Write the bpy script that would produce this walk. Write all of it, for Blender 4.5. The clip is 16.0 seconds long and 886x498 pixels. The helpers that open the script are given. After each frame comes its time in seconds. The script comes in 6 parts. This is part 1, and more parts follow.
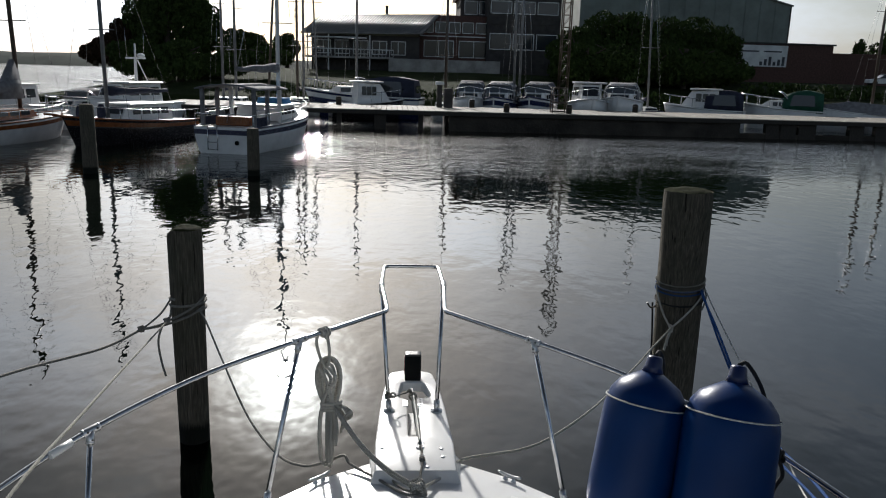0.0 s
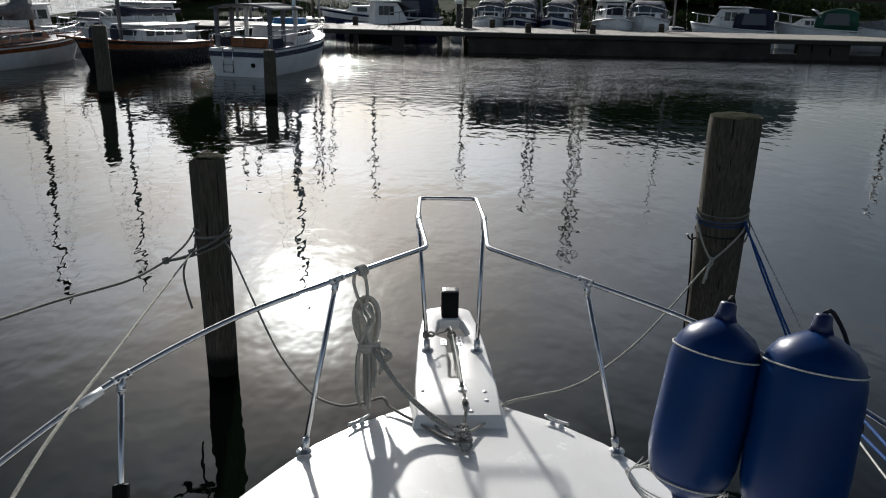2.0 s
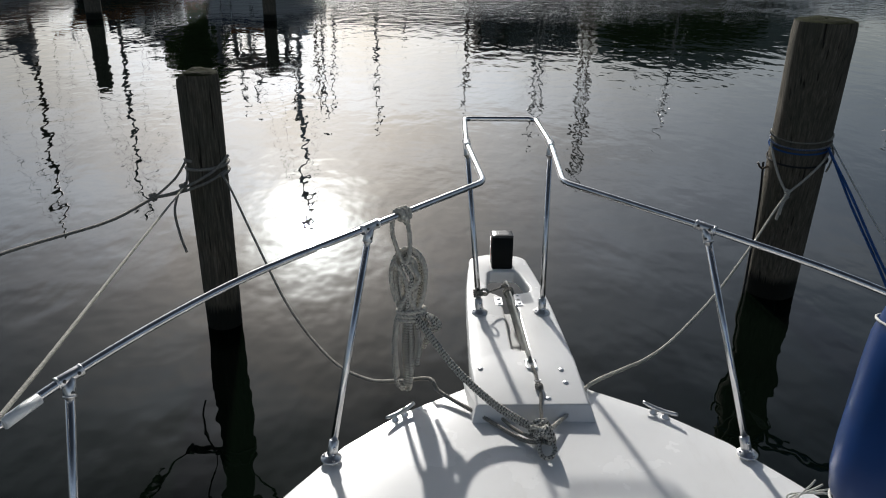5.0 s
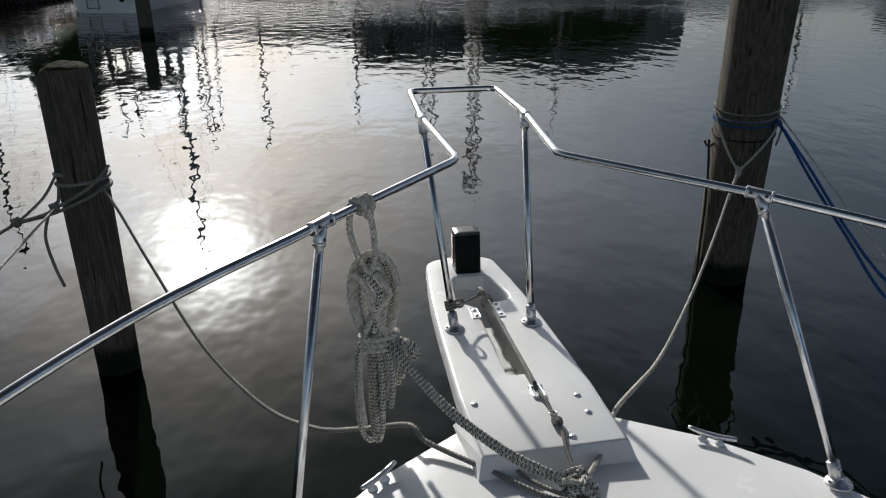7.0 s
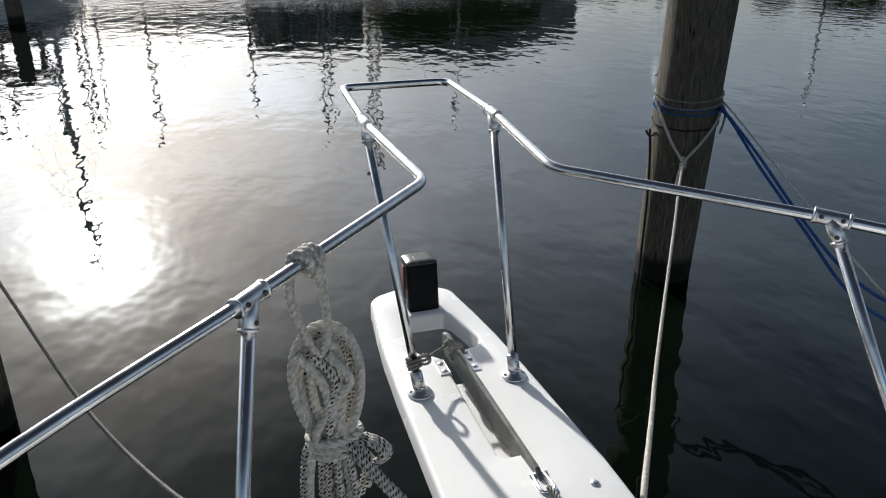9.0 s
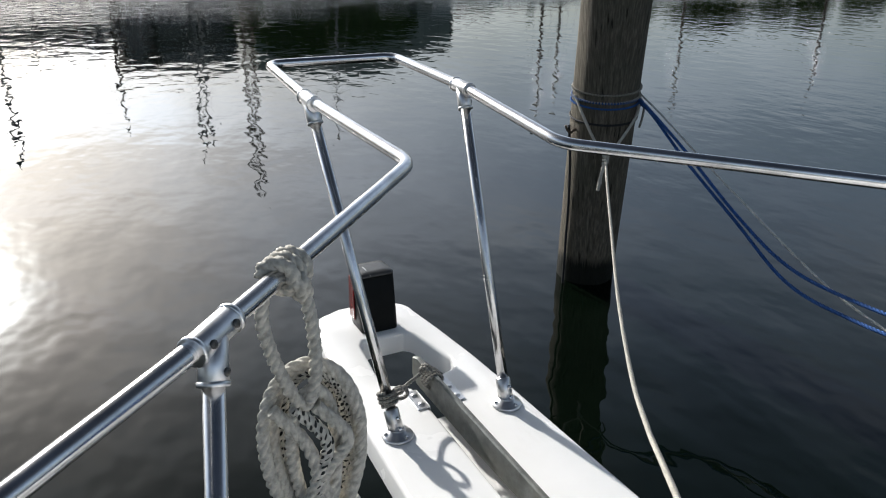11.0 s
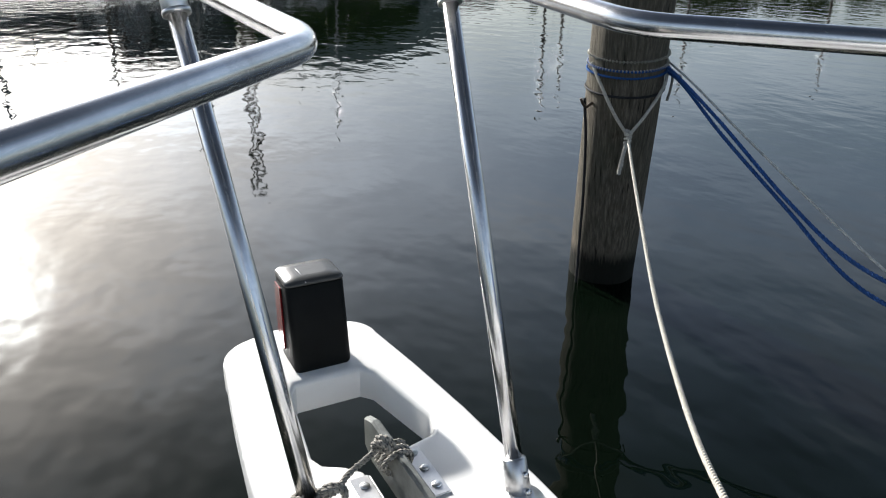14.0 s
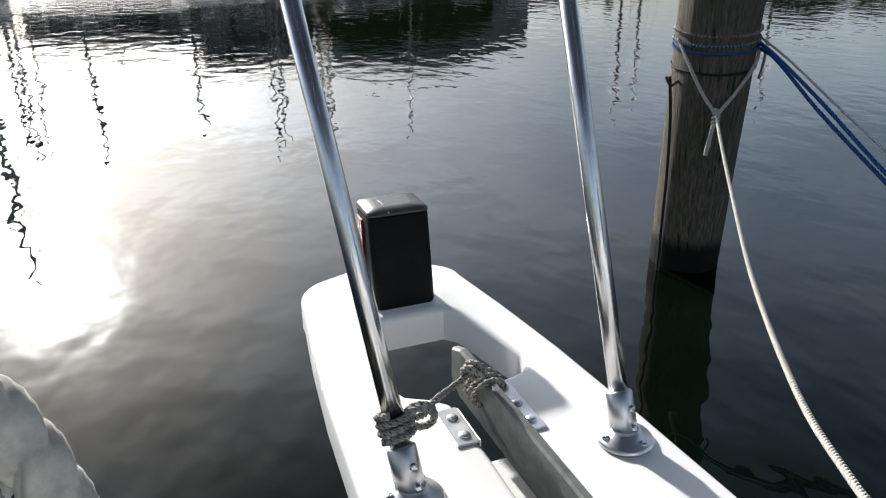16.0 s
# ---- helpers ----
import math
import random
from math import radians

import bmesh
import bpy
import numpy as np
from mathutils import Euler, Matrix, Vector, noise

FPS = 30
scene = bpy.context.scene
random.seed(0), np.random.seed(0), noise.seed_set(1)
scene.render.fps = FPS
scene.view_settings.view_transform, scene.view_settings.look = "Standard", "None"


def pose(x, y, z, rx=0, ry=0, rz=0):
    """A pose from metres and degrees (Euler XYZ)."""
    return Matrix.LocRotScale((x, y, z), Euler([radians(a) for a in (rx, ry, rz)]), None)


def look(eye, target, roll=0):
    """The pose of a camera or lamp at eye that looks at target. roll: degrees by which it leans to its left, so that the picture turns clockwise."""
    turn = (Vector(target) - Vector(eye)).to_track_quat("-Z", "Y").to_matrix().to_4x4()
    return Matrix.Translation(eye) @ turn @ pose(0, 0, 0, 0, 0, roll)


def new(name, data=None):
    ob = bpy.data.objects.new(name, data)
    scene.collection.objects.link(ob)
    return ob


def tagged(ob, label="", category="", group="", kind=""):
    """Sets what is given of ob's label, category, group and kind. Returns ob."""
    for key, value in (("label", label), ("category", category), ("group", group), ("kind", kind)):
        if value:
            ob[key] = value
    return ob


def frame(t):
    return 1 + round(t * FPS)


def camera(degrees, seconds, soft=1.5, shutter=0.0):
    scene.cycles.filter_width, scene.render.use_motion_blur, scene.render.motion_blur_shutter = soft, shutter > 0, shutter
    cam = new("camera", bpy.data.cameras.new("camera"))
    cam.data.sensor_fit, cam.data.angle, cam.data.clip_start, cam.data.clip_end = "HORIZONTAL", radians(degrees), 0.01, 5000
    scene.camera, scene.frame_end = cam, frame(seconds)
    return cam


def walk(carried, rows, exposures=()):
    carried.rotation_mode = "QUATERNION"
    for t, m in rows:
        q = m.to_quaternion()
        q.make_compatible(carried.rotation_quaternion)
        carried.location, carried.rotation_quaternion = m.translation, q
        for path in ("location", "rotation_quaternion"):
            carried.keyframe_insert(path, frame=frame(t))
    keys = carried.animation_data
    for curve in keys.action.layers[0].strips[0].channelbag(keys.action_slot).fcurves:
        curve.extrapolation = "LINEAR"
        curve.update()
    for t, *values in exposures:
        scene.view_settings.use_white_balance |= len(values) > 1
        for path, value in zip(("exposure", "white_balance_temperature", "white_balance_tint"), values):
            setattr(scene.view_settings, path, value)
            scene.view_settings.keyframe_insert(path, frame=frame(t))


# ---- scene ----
cam = camera(60.0, 16.0, soft=1.1)
PATH = [
    (0, (-0.174, -5.267, 4.199), (-0.04, -3.323, 3.75), 1.7),
    (0.5, (-0.157, -5.224, 4.195), (-0.03, -3.289, 3.708), 1.9),
    (1, (-0.202, -5.164, 4.199), (-0.088, -3.238, 3.671), 2.0),
    (1.5, (-0.261, -5.048, 4.199), (-0.164, -3.136, 3.621), 1.8),
    (2, (-0.324, -4.915, 4.167), (-0.231, -3.022, 3.528), 1.5),
    (2.5, (-0.306, -4.803, 4.148), (-0.22, -2.939, 3.43), 1.6),
    (3, (-0.307, -4.671, 4.035), (-0.219, -2.83, 3.258), 2.3),
    (3.5, (-0.386, -4.48, 3.955), (-0.303, -2.649, 3.155), 2.4),
    (4, (-0.541, -4.22, 3.902), (-0.454, -2.39, 3.101), 2.2),
    (4.2, (-0.541, -4.127, 3.921), (-0.468, -2.301, 3.109), 1.4),
    (6.3, (-0.694, -3.136, 3.453), (-0.541, -1.304, 2.667), 1.8),
    (6.5, (-0.721, -3.038, 3.422), (-0.531, -1.207, 2.64), 1.5),
    (7, (-0.778, -2.913, 3.388), (-0.435, -1.102, 2.611), -0.1),
    (7.5, (-0.807, -2.745, 3.349), (-0.31, -0.971, 2.571), 0.0),
    (8, (-0.797, -2.521, 3.284), (-0.227, -0.766, 2.513), 1.4),
    (8.2, (-0.754, -2.425, 3.32), (-0.199, -0.682, 2.511), 0.8),
    (10.3, (-0.896, -1.798, 3.104), (-0.19, -0.098, 2.323), -0.8),
    (10.5, (-0.895, -1.745, 3.085), (-0.126, -0.069, 2.311), -0.3),
    (11, (-0.877, -1.607, 3.039), (-0.026, 0.031, 2.268), 0.8),
    (11.5, (-0.838, -1.472, 2.954), (0.024, 0.158, 2.18), 0.6),
    (12, (-0.781, -1.355, 2.904), (0.076, 0.276, 2.127), 0.2),
    (12.5, (-0.683, -1.206, 2.875), (0.167, 0.426, 2.092), 0.1),
    (13, (-0.604, -1.087, 2.825), (0.252, 0.545, 2.048), 0.2),
    (13.5, (-0.522, -0.975, 2.749), (0.335, 0.657, 1.973), 0.7),
    (14, (-0.431, -0.875, 2.674), (0.411, 0.761, 1.892), 0.6),
    (14.5, (-0.402, -0.821, 2.579), (0.402, 0.833, 1.793), -0.2),
    (15, (-0.409, -0.807, 2.54), (0.338, 0.872, 1.749), 0.0),
    (15.5, (-0.429, -0.81, 2.516), (0.272, 0.893, 1.736), -0.5),
    (16, (-0.449, -0.815, 2.492), (0.23, 0.899, 1.717), -0.7),
]
walk(cam, [(t, look(eye, target, roll)) for t, eye, target, roll in PATH],
     [(t, stops, 6300, 10) for t, stops in ((0, 0.12), (2, 0.1), (4, 0.12), (6.5, 0.15), (7, 0.12), (8, 0.44), (10.5, 0.72), (12, 0.99), (13.5, 1.13), (15, 1.2), (16, 1.02))])

# ---- world, sun, exposure ----
SUN_AZ, SUN_EL = radians(-8.0), radians(22.5)
AUREOLE, VEIL = 150.0, 2.8
world = bpy.data.worlds.new("sky_world")
scene.world = world
world.use_nodes = True
wn, wl = world.node_tree.nodes, world.node_tree.links
wn.clear()
sky = wn.new("ShaderNodeTexSky")
sky.sky_type = "NISHITA"
sky.sun_disc = False
sky.sun_elevation, sky.sun_rotation = SUN_EL, SUN_AZ
sky.air_density, sky.dust_density, sky.ozone_density = 1.0, 1.5, 1.0
wco = wn.new("ShaderNodeTexCoord")
wmap = wn.new("ShaderNodeMapping")
wmap.inputs["Scale"].default_value = (1.6, 1.6, 4.5)
wnoise = wn.new("ShaderNodeTexNoise")
wnoise.inputs["Scale"].default_value = 1.7
wnoise.inputs["Detail"].default_value = 7.0
wnoise.inputs["Roughness"].default_value = 0.58
wramp = wn.new("ShaderNodeMapRange")
wramp.inputs["From Min"].default_value, wramp.inputs["From Max"].default_value = 0.40, 0.68
wramp.inputs["To Min"].default_value, wramp.inputs["To Max"].default_value = 0.25, 0.85
bw = wn.new("ShaderNodeRGBToBW")
wgrey = wn.new("ShaderNodeMixRGB")
wgrey.blend_type = "MIX"
tint = wn.new("ShaderNodeMixRGB")
tint.blend_type = "MULTIPLY"
tint.inputs[0].default_value = 1.0
tint.inputs[2].default_value = (0.90, 0.98, 1.08, 1)
wbg = wn.new("ShaderNodeBackground")
wbg.inputs["Strength"].default_value = 0.098
wout = wn.new("ShaderNodeOutputWorld")
wl.new(wco.outputs["Generated"], wmap.inputs["Vector"])
wl.new(wmap.outputs["Vector"], wnoise.inputs["Vector"])
wl.new(wnoise.outputs["Fac"], wramp.inputs["Value"])
wl.new(sky.outputs["Color"], bw.inputs["Color"])
wl.new(bw.outputs["Val"], tint.inputs[1])
wl.new(wramp.outputs["Result"], wgrey.inputs[0])
wl.new(sky.outputs["Color"], wgrey.inputs[1])
wl.new(tint.outputs["Color"], wgrey.inputs[2])
wsep = wn.new("ShaderNodeSeparateXYZ")
whigh = wn.new("ShaderNodeMapRange")
whigh.interpolation_type = "SMOOTHSTEP"
whigh.inputs["From Min"].default_value, whigh.inputs["From Max"].default_value = 0.40, 0.76
whigh.inputs["To Min"].default_value, whigh.inputs["To Max"].default_value = 1.0, 0.22
wcloud = wn.new("ShaderNodeMapRange")
wcloud.inputs["From Min"].default_value, wcloud.inputs["From Max"].default_value = 0.36, 0.66
wcloud.inputs["To Min"].default_value, wcloud.inputs["To Max"].default_value = 0.72, 1.18
wmul = wn.new("ShaderNodeMath")
wmul.operation = "MULTIPLY"
wfin = wn.new("ShaderNodeVectorMath")
wfin.operation = "SCALE"
wl.new(wco.outputs["Generated"], wsep.inputs["Vector"])
wl.new(wsep.outputs["Z"], whigh.inputs["Value"])
wl.new(wnoise.outputs["Fac"], wcloud.inputs["Value"])
wlow = wn.new("ShaderNodeMapRange")
wlow.interpolation_type = "SMOOTHSTEP"
wlow.inputs["From Min"].default_value, wlow.inputs["From Max"].default_value = 0.0, 0.36
wlow.inputs["To Min"].default_value, wlow.inputs["To Max"].default_value = 0.62, 1.15
wmul2 = wn.new("ShaderNodeMath")
wmul2.operation = "MULTIPLY"
wl.new(wsep.outputs["Z"], wlow.inputs["Value"])
wl.new(wlow.outputs["Result"], wmul2.inputs[0])
wl.new(whigh.outputs["Result"], wmul2.inputs[1])
wl.new(wmul2.outputs["Value"], wmul.inputs[0])
wl.new(wcloud.outputs["Result"], wmul.inputs[1])
wl.new(wgrey.outputs["Color"], wfin.inputs["Vector"])
wl.new(wmul.outputs["Value"], wfin.inputs["Scale"])
# bright aureole of the low sun behind thin cloud: a tight core and a broad veil
wdot = wn.new("ShaderNodeVectorMath")
wdot.operation = "DOT_PRODUCT"
wdot.inputs[1].default_value = (math.sin(SUN_AZ) * math.cos(SUN_EL), math.cos(SUN_AZ) * math.cos(SUN_EL), math.sin(SUN_EL))
wpos = wn.new("ShaderNodeMath")
wpos.operation = "MAXIMUM"
wpos.inputs[1].default_value = 0.0
wl.new(wco.outputs["Generated"], wdot.inputs[0])
wl.new(wdot.outputs["Value"], wpos.inputs[0])
glow_sum = None
for sharp, amount in ((700.0, AUREOLE), (26.0, VEIL)):
    wpow = wn.new("ShaderNodeMath")
    wpow.operation = "POWER"
    wpow.inputs[1].default_value = sharp
    wl.new(wpos.outputs["Value"], wpow.inputs[0])
    wamt = wn.new("ShaderNodeMath")
    wamt.operation = "MULTIPLY_ADD"
    wamt.inputs[1].default_value = amount
    wl.new(wpow.outputs["Value"], wamt.inputs[0])
    if glow_sum is None:
        wamt.inputs[2].default_value = 0.0
    else:
        wl.new(glow_sum, wamt.inputs[2])
    glow_sum = wamt.outputs["Value"]
wglow = wn.new("ShaderNodeVectorMath")
wglow.operation = "MULTIPLY_ADD"
wglow.inputs[1].default_value = (0.97, 1.0, 0.95)
wl.new(glow_sum, wglow.inputs[0])
wl.new(wfin.outputs["Vector"], wglow.inputs[2])
wl.new(wglow.outputs["Vector"], wbg.inputs["Color"])
wl.new(wbg.outputs["Background"], wout.inputs["Surface"])

sun_data = bpy.data.lights.new("sun", "SUN")
sun_data.energy, sun_data.angle, sun_data.color = 4.4, radians(1.5), (1.0, 0.955, 0.89)
sun = new("sun", sun_data)
sun_way = Vector((math.sin(SUN_AZ) * math.cos(SUN_EL), math.cos(SUN_AZ) * math.cos(SUN_EL), math.sin(SUN_EL)))
sun.matrix_world = look(sun_way * 100, (0, 0, 0))


# ---- materials ----
class Mat:
    """A small builder round one node material."""

    def __init__(self, name, color=(0.8, 0.8, 0.8), rough=0.5, metal=0.0):
        self.m = bpy.data.materials.new(name)
        self.m.use_nodes = True
        self.n, self.l = self.m.node_tree.nodes, self.m.node_tree.links
        self.b = self.n["Principled BSDF"]
        self.b.inputs["Base Color"].default_value = (*color, 1)
        self.b.inputs["Roughness"].default_value = rough
        self.b.inputs["Metallic"].default_value = metal
        self.co = None

    def coords(self, scale=(1, 1, 1), kind="Object"):
        co = self.n.new("ShaderNodeTexCoord")
        mp = self.n.new("ShaderNodeMapping")
        mp.inputs["Scale"].default_value = scale
        self.l.new(co.outputs[kind], mp.inputs["Vector"])
        return mp.outputs["Vector"]

    def noise(self, size, vec=None, detail=5.0, rough=0.55):
        t = self.n.new("ShaderNodeTexNoise")
        t.inputs["Scale"].default_value = size
        t.inputs["Detail"].default_value = detail
        t.inputs["Roughness"].default_value = rough
        self.l.new(vec if vec is not None else self.coords(), t.inputs["Vector"])
        return t.outputs["Fac"]

    def ramp(self, fac, stops):
        r = self.n.new("ShaderNodeValToRGB")
        els = r.color_ramp.elements
        while len(els) < len(stops):
            els.new(0.5)
        for e, (p, c) in zip(els, stops):
            e.position, e.color = p, (*c, 1)
        self.l.new(fac, r.inputs["Fac"])
        return r.outputs["Color"]

    def mix(self, fac, a, b, mode="MIX"):
        x = self.n.new("ShaderNodeMixRGB")
        x.blend_type = mode
        for sock, v in ((x.inputs[0], fac), (x.inputs[1], a), (x.inputs[2], b)):
            if isinstance(v, (int, float)):
                sock.default_value = v
            elif isinstance(v, tuple):
                sock.default_value = (*v, 1)
            else:
                self.l.new(v, sock)
        return x.outputs["Color"]

    def color(self, out):
        self.l.new(out, self.b.inputs["Base Color"])
        return self

    def rough(self, fac, lo, hi):
        r = self.n.new("ShaderNodeMapRange")
        r.inputs["To Min"].default_value, r.inputs["To Max"].default_value = lo, hi
        self.l.new(fac, r.inputs["Value"])
        self.l.new(r.outputs["Result"], self.b.inputs["Roughness"])
        return self

    def bump(self, fac, strength=0.3, dist=0.01):
        b = self.n.new("ShaderNodeBump")
        b.inputs["Strength"].default_value, b.inputs["Distance"].default_value = strength, dist
        self.l.new(fac, b.inputs["Height"])
        if self.b.inputs["Normal"].links:
            self.l.new(self.b.inputs["Normal"].links[0].from_socket, b.inputs["Normal"])
        self.l.new(b.outputs["Normal"], self.b.inputs["Normal"])
        return self


def simple(name, color, rough=0.5, metal=0.0, size=8.0, vary=0.25, bump=0.1, dist=0.004, spec=0.5):
    """Paint, plastic or metal with a little uneven tone, gloss and relief."""
    m = Mat(name, color, rough, metal)
    m.b.inputs["Specular IOR Level"].default_value = spec
    f1 = m.noise(size)
    dark = tuple(c * (1 - vary) for c in color)
    light = tuple(min(1, c * (1 + vary * 0.5)) for c in color)
    m.color(m.ramp(f1, [(0.3, dark), (0.7, light)]))
    f2 = m.noise(size * 9)
    m.rough(f2, max(0.02, rough - 0.08), min(1, rough + 0.1))
    if bump:
        m.bump(f2, bump, dist)
    return m.m


def gelcoat():
    m = Mat("white_gelcoat", (0.8, 0.79, 0.77), 0.25)
    f1, f2 = m.noise(2.2), m.noise(40.0, detail=3)
    grime = m.noise(7.0, m.coords((1, 0.25, 1)), detail=8, rough=0.7)
    base = m.ramp(f1, [(0.3, (0.74, 0.735, 0.72)), (0.7, (0.82, 0.815, 0.80))])
    m.color(m.mix(m.ramp(grime, [(0.55, (0, 0, 0)), (0.8, (0.35, 0.35, 0.35))]), base, (0.58, 0.55, 0.48)))
    m.rough(f1, 0.18, 0.34)
    m.bump(f2, 0.05, 0.002)
    return m.m


def steel(name="polished_steel", rough=0.16):
    m = Mat(name, (0.72, 0.72, 0.73), rough, 1.0)
    f1 = m.noise(30.0, m.coords((1, 1, 1)))
    f2 = m.noise(6.0, detail=7, rough=0.7)
    m.color(m.ramp(f2, [(0.35, (0.52, 0.51, 0.50)), (0.62, (0.76, 0.76, 0.77))]))
    m.rough(f1, rough - 0.06, rough + 0.14)
    m.bump(f1, 0.015, 0.001)
    return m.m


def galvanised():
    m = Mat("galvanised_steel", (0.42, 0.43, 0.42), 0.55, 0.45)
    f1 = m.noise(26.0, detail=8, rough=0.7)
    f2 = m.noise(5.0, m.coords((1, 0.6, 1)))
    m.color(m.mix(m.ramp(f2, [(0.5, (0, 0, 0)), (0.75, (0.6, 0.6, 0.6))]), m.ramp(f1, [(0.3, (0.08, 0.085, 0.078)), (0.7, (0.21, 0.22, 0.21))]), (0.2, 0.19, 0.14)))
    m.rough(f1, 0.35, 0.7)
    m.bump(f1, 0.25, 0.002)
    return m.m


def piling_wood():
    m = Mat("weathered_piling_wood", (0.2, 0.17, 0.13), 0.85)
    m.b.inputs["Specular IOR Level"].default_value = 0.15
    grain = m.noise(9.0, m.coords((7, 7, 0.5)), detail=9, rough=0.7)
    crack = m.noise(5.0, m.coords((9, 9, 0.28)), detail=3, rough=0.5)
    blot = m.noise(1.8)
    base = m.ramp(grain, [(0.25, (0.035, 0.03, 0.023)), (0.5, (0.105, 0.09, 0.07)), (0.75, (0.25, 0.22, 0.17))])
    base = m.mix(m.ramp(blot, [(0.4, (0, 0, 0)), (0.7, (0.6, 0.6, 0.6))]), base, (0.055, 0.06, 0.042))
    cr = m.ramp(crack, [(0.30, (1, 1, 1)), (0.37, (0, 0, 0))])
    base = m.mix(cr, base, (0.018, 0.015, 0.012))
    # wet, weed-dark band with a ragged upper edge above the waterline
    geo = m.n.new("ShaderNodeNewGeometry")
    sep = m.n.new("ShaderNodeSeparateXYZ")
    m.l.new(geo.outputs["Position"], sep.inputs["Vector"])
    add = m.n.new("ShaderNodeMath")
    add.operation = "MULTIPLY_ADD"
    m.l.new(grain, add.inputs[0])
    add.inputs[1].default_value = -0.35
    m.l.new(sep.outputs["Z"], add.inputs[2])
    wet = m.ramp(add.outputs["Value"], [(0.02, (1, 1, 1)), (0.10, (0, 0, 0))])
    m.color(m.mix(wet, base, (0.012, 0.013, 0.010)))
    m.bump(grain, 0.8, 0.02)
    m.bump(m.ramp(crack, [(0.30, (0, 0, 0)), (0.40, (1, 1, 1))]), 0.7, 0.02)
    return m.m


def water_mat():
    m = Mat("harbour_water", (0.012, 0.017, 0.015), 0.008)
    m.b.inputs["IOR"].default_value = 1.333
    murk = m.noise(0.25, detail=4)
    m.color(m.ramp(murk, [(0.3, (0.0011, 0.0023, 0.0013)), (0.7, (0.0024, 0.0052, 0.0028))]))
    gust = m.noise(0.05, m.coords((1, 2.2, 1)), detail=5, rough=0.6)
    broad = m.noise(1.15, m.coords((1.5, 1, 1)), detail=1, rough=0.4)
    swell = m.noise(3.0, m.coords((1.6, 1, 1)), detail=1, rough=0.5)
    fine = m.noise(9.0, m.coords((1, 1.7, 1)), detail=3, rough=0.5)
    calm = m.ramp(gust, [(0.46, (0.06, 0.06, 0.06)), (0.62, (1, 1, 1))])
    # a breeze ruffles the open basin; the berth by the pilings lies sheltered
    geo = m.n.new("ShaderNodeNewGeometry")
    sep = m.n.new("ShaderNodeSeparateXYZ")
    m.l.new(geo.outputs["Position"], sep.inputs["Vector"])
    open_water = m.n.new("ShaderNodeMapRange")
    open_water.interpolation_type = "SMOOTHSTEP"
    open_water.inputs["From Min"].default_value, open_water.inputs["From Max"].default_value = 22.0, 44.0
    m.l.new(sep.outputs["Y"], open_water.inputs["Value"])
    patch = m.mix(1.0, m.ramp(gust, [(0.36, (0.4, 0.4, 0.4)), (0.56, (1, 1, 1))]), open_water.outputs["Result"], "MULTIPLY")
    chop = m.noise(1.5, m.coords((1, 1.5, 1)), detail=3, rough=0.62)
    ruffled = m.mix(1.0, chop, patch, "MULTIPLY")
    ripples = m.mix(1.0, fine, calm, "MULTIPLY")
    m.bump(broad, 1.0, 0.0105)
    m.bump(swell, 1.0, 0.0036)
    m.bump(ripples, 1.0, 0.0009)
    m.bump(ruffled, 1.0, 0.13)
    return m.m


def rope_mat(name, base, fleck=None, rate=55.0, cols=6.0, thr=0.5):
    """Rope: uv runs in metres along it and once round it."""
    m = Mat(name, base, 0.85)
    uv = m.coords((1, 1, 1), "UV")
    sep = m.n.new("ShaderNodeSeparateXYZ")
    m.l.new(uv, sep.inputs["Vector"])
    lay = m.noise(90.0, detail=4)
    col = m.ramp(lay, [(0.3, tuple(c * 0.5 for c in base)), (0.7, base)])

    def wave(a, b):
        x = m.n.new("ShaderNodeMath")
        x.operation = "MULTIPLY"
        m.l.new(sep.outputs["X"], x.inputs[0])
        x.inputs[1].default_value = a
        y = m.n.new("ShaderNodeMath")
        y.operation = "MULTIPLY_ADD"
        m.l.new(sep.outputs["Y"], y.inputs[0])
        y.inputs[1].default_value = b
        m.l.new(x.outputs["Value"], y.inputs[2])
        s = m.n.new("ShaderNodeMath")
        s.operation = "SINE"
        z = m.n.new("ShaderNodeMath")
        z.operation = "MULTIPLY"
        m.l.new(y.outputs["Value"], z.inputs[0])
        z.inputs[1].default_value = 2 * math.pi
        m.l.new(z.outputs["Value"], s.inputs[0])
        return s.outputs["Value"]

    p = m.n.new("ShaderNodeMath")
    p.operation = "MULTIPLY"
    m.l.new(wave(rate, cols / 2), p.inputs[0])
    m.l.new(wave(-rate, cols / 2), p.inputs[1])
    if fleck:
        gate = m.ramp(p.outputs["Value"], [(thr, (0, 0, 0)), (thr + 0.06, (1, 1, 1))])
        col = m.mix(gate, col, fleck)
        m.bump(p.outputs["Value"], 0.3, 0.002)
    m.color(col)
    m.bump(lay, 0.4, 0.0012)
    return m.m


def leaf_mat(name, lo, hi):
    m = Mat(name, hi, 0.75)
    m.b.inputs["Specular IOR Level"].default_value = 0.03
    f1 = m.noise(1.3, detail=4)
    g = m.n.new("ShaderNodeNewGeometry")
    c = m.ramp(f1, [(0.3, lo), (0.7, hi)])
    m.color(m.mix(m.ramp(g.outputs["Random Per Island"], [(0.0, (0, 0, 0)), (1.0, (0.5, 0.5, 0.5))]), c, tuple(x * 1.3 for x in hi)))
    return m.m


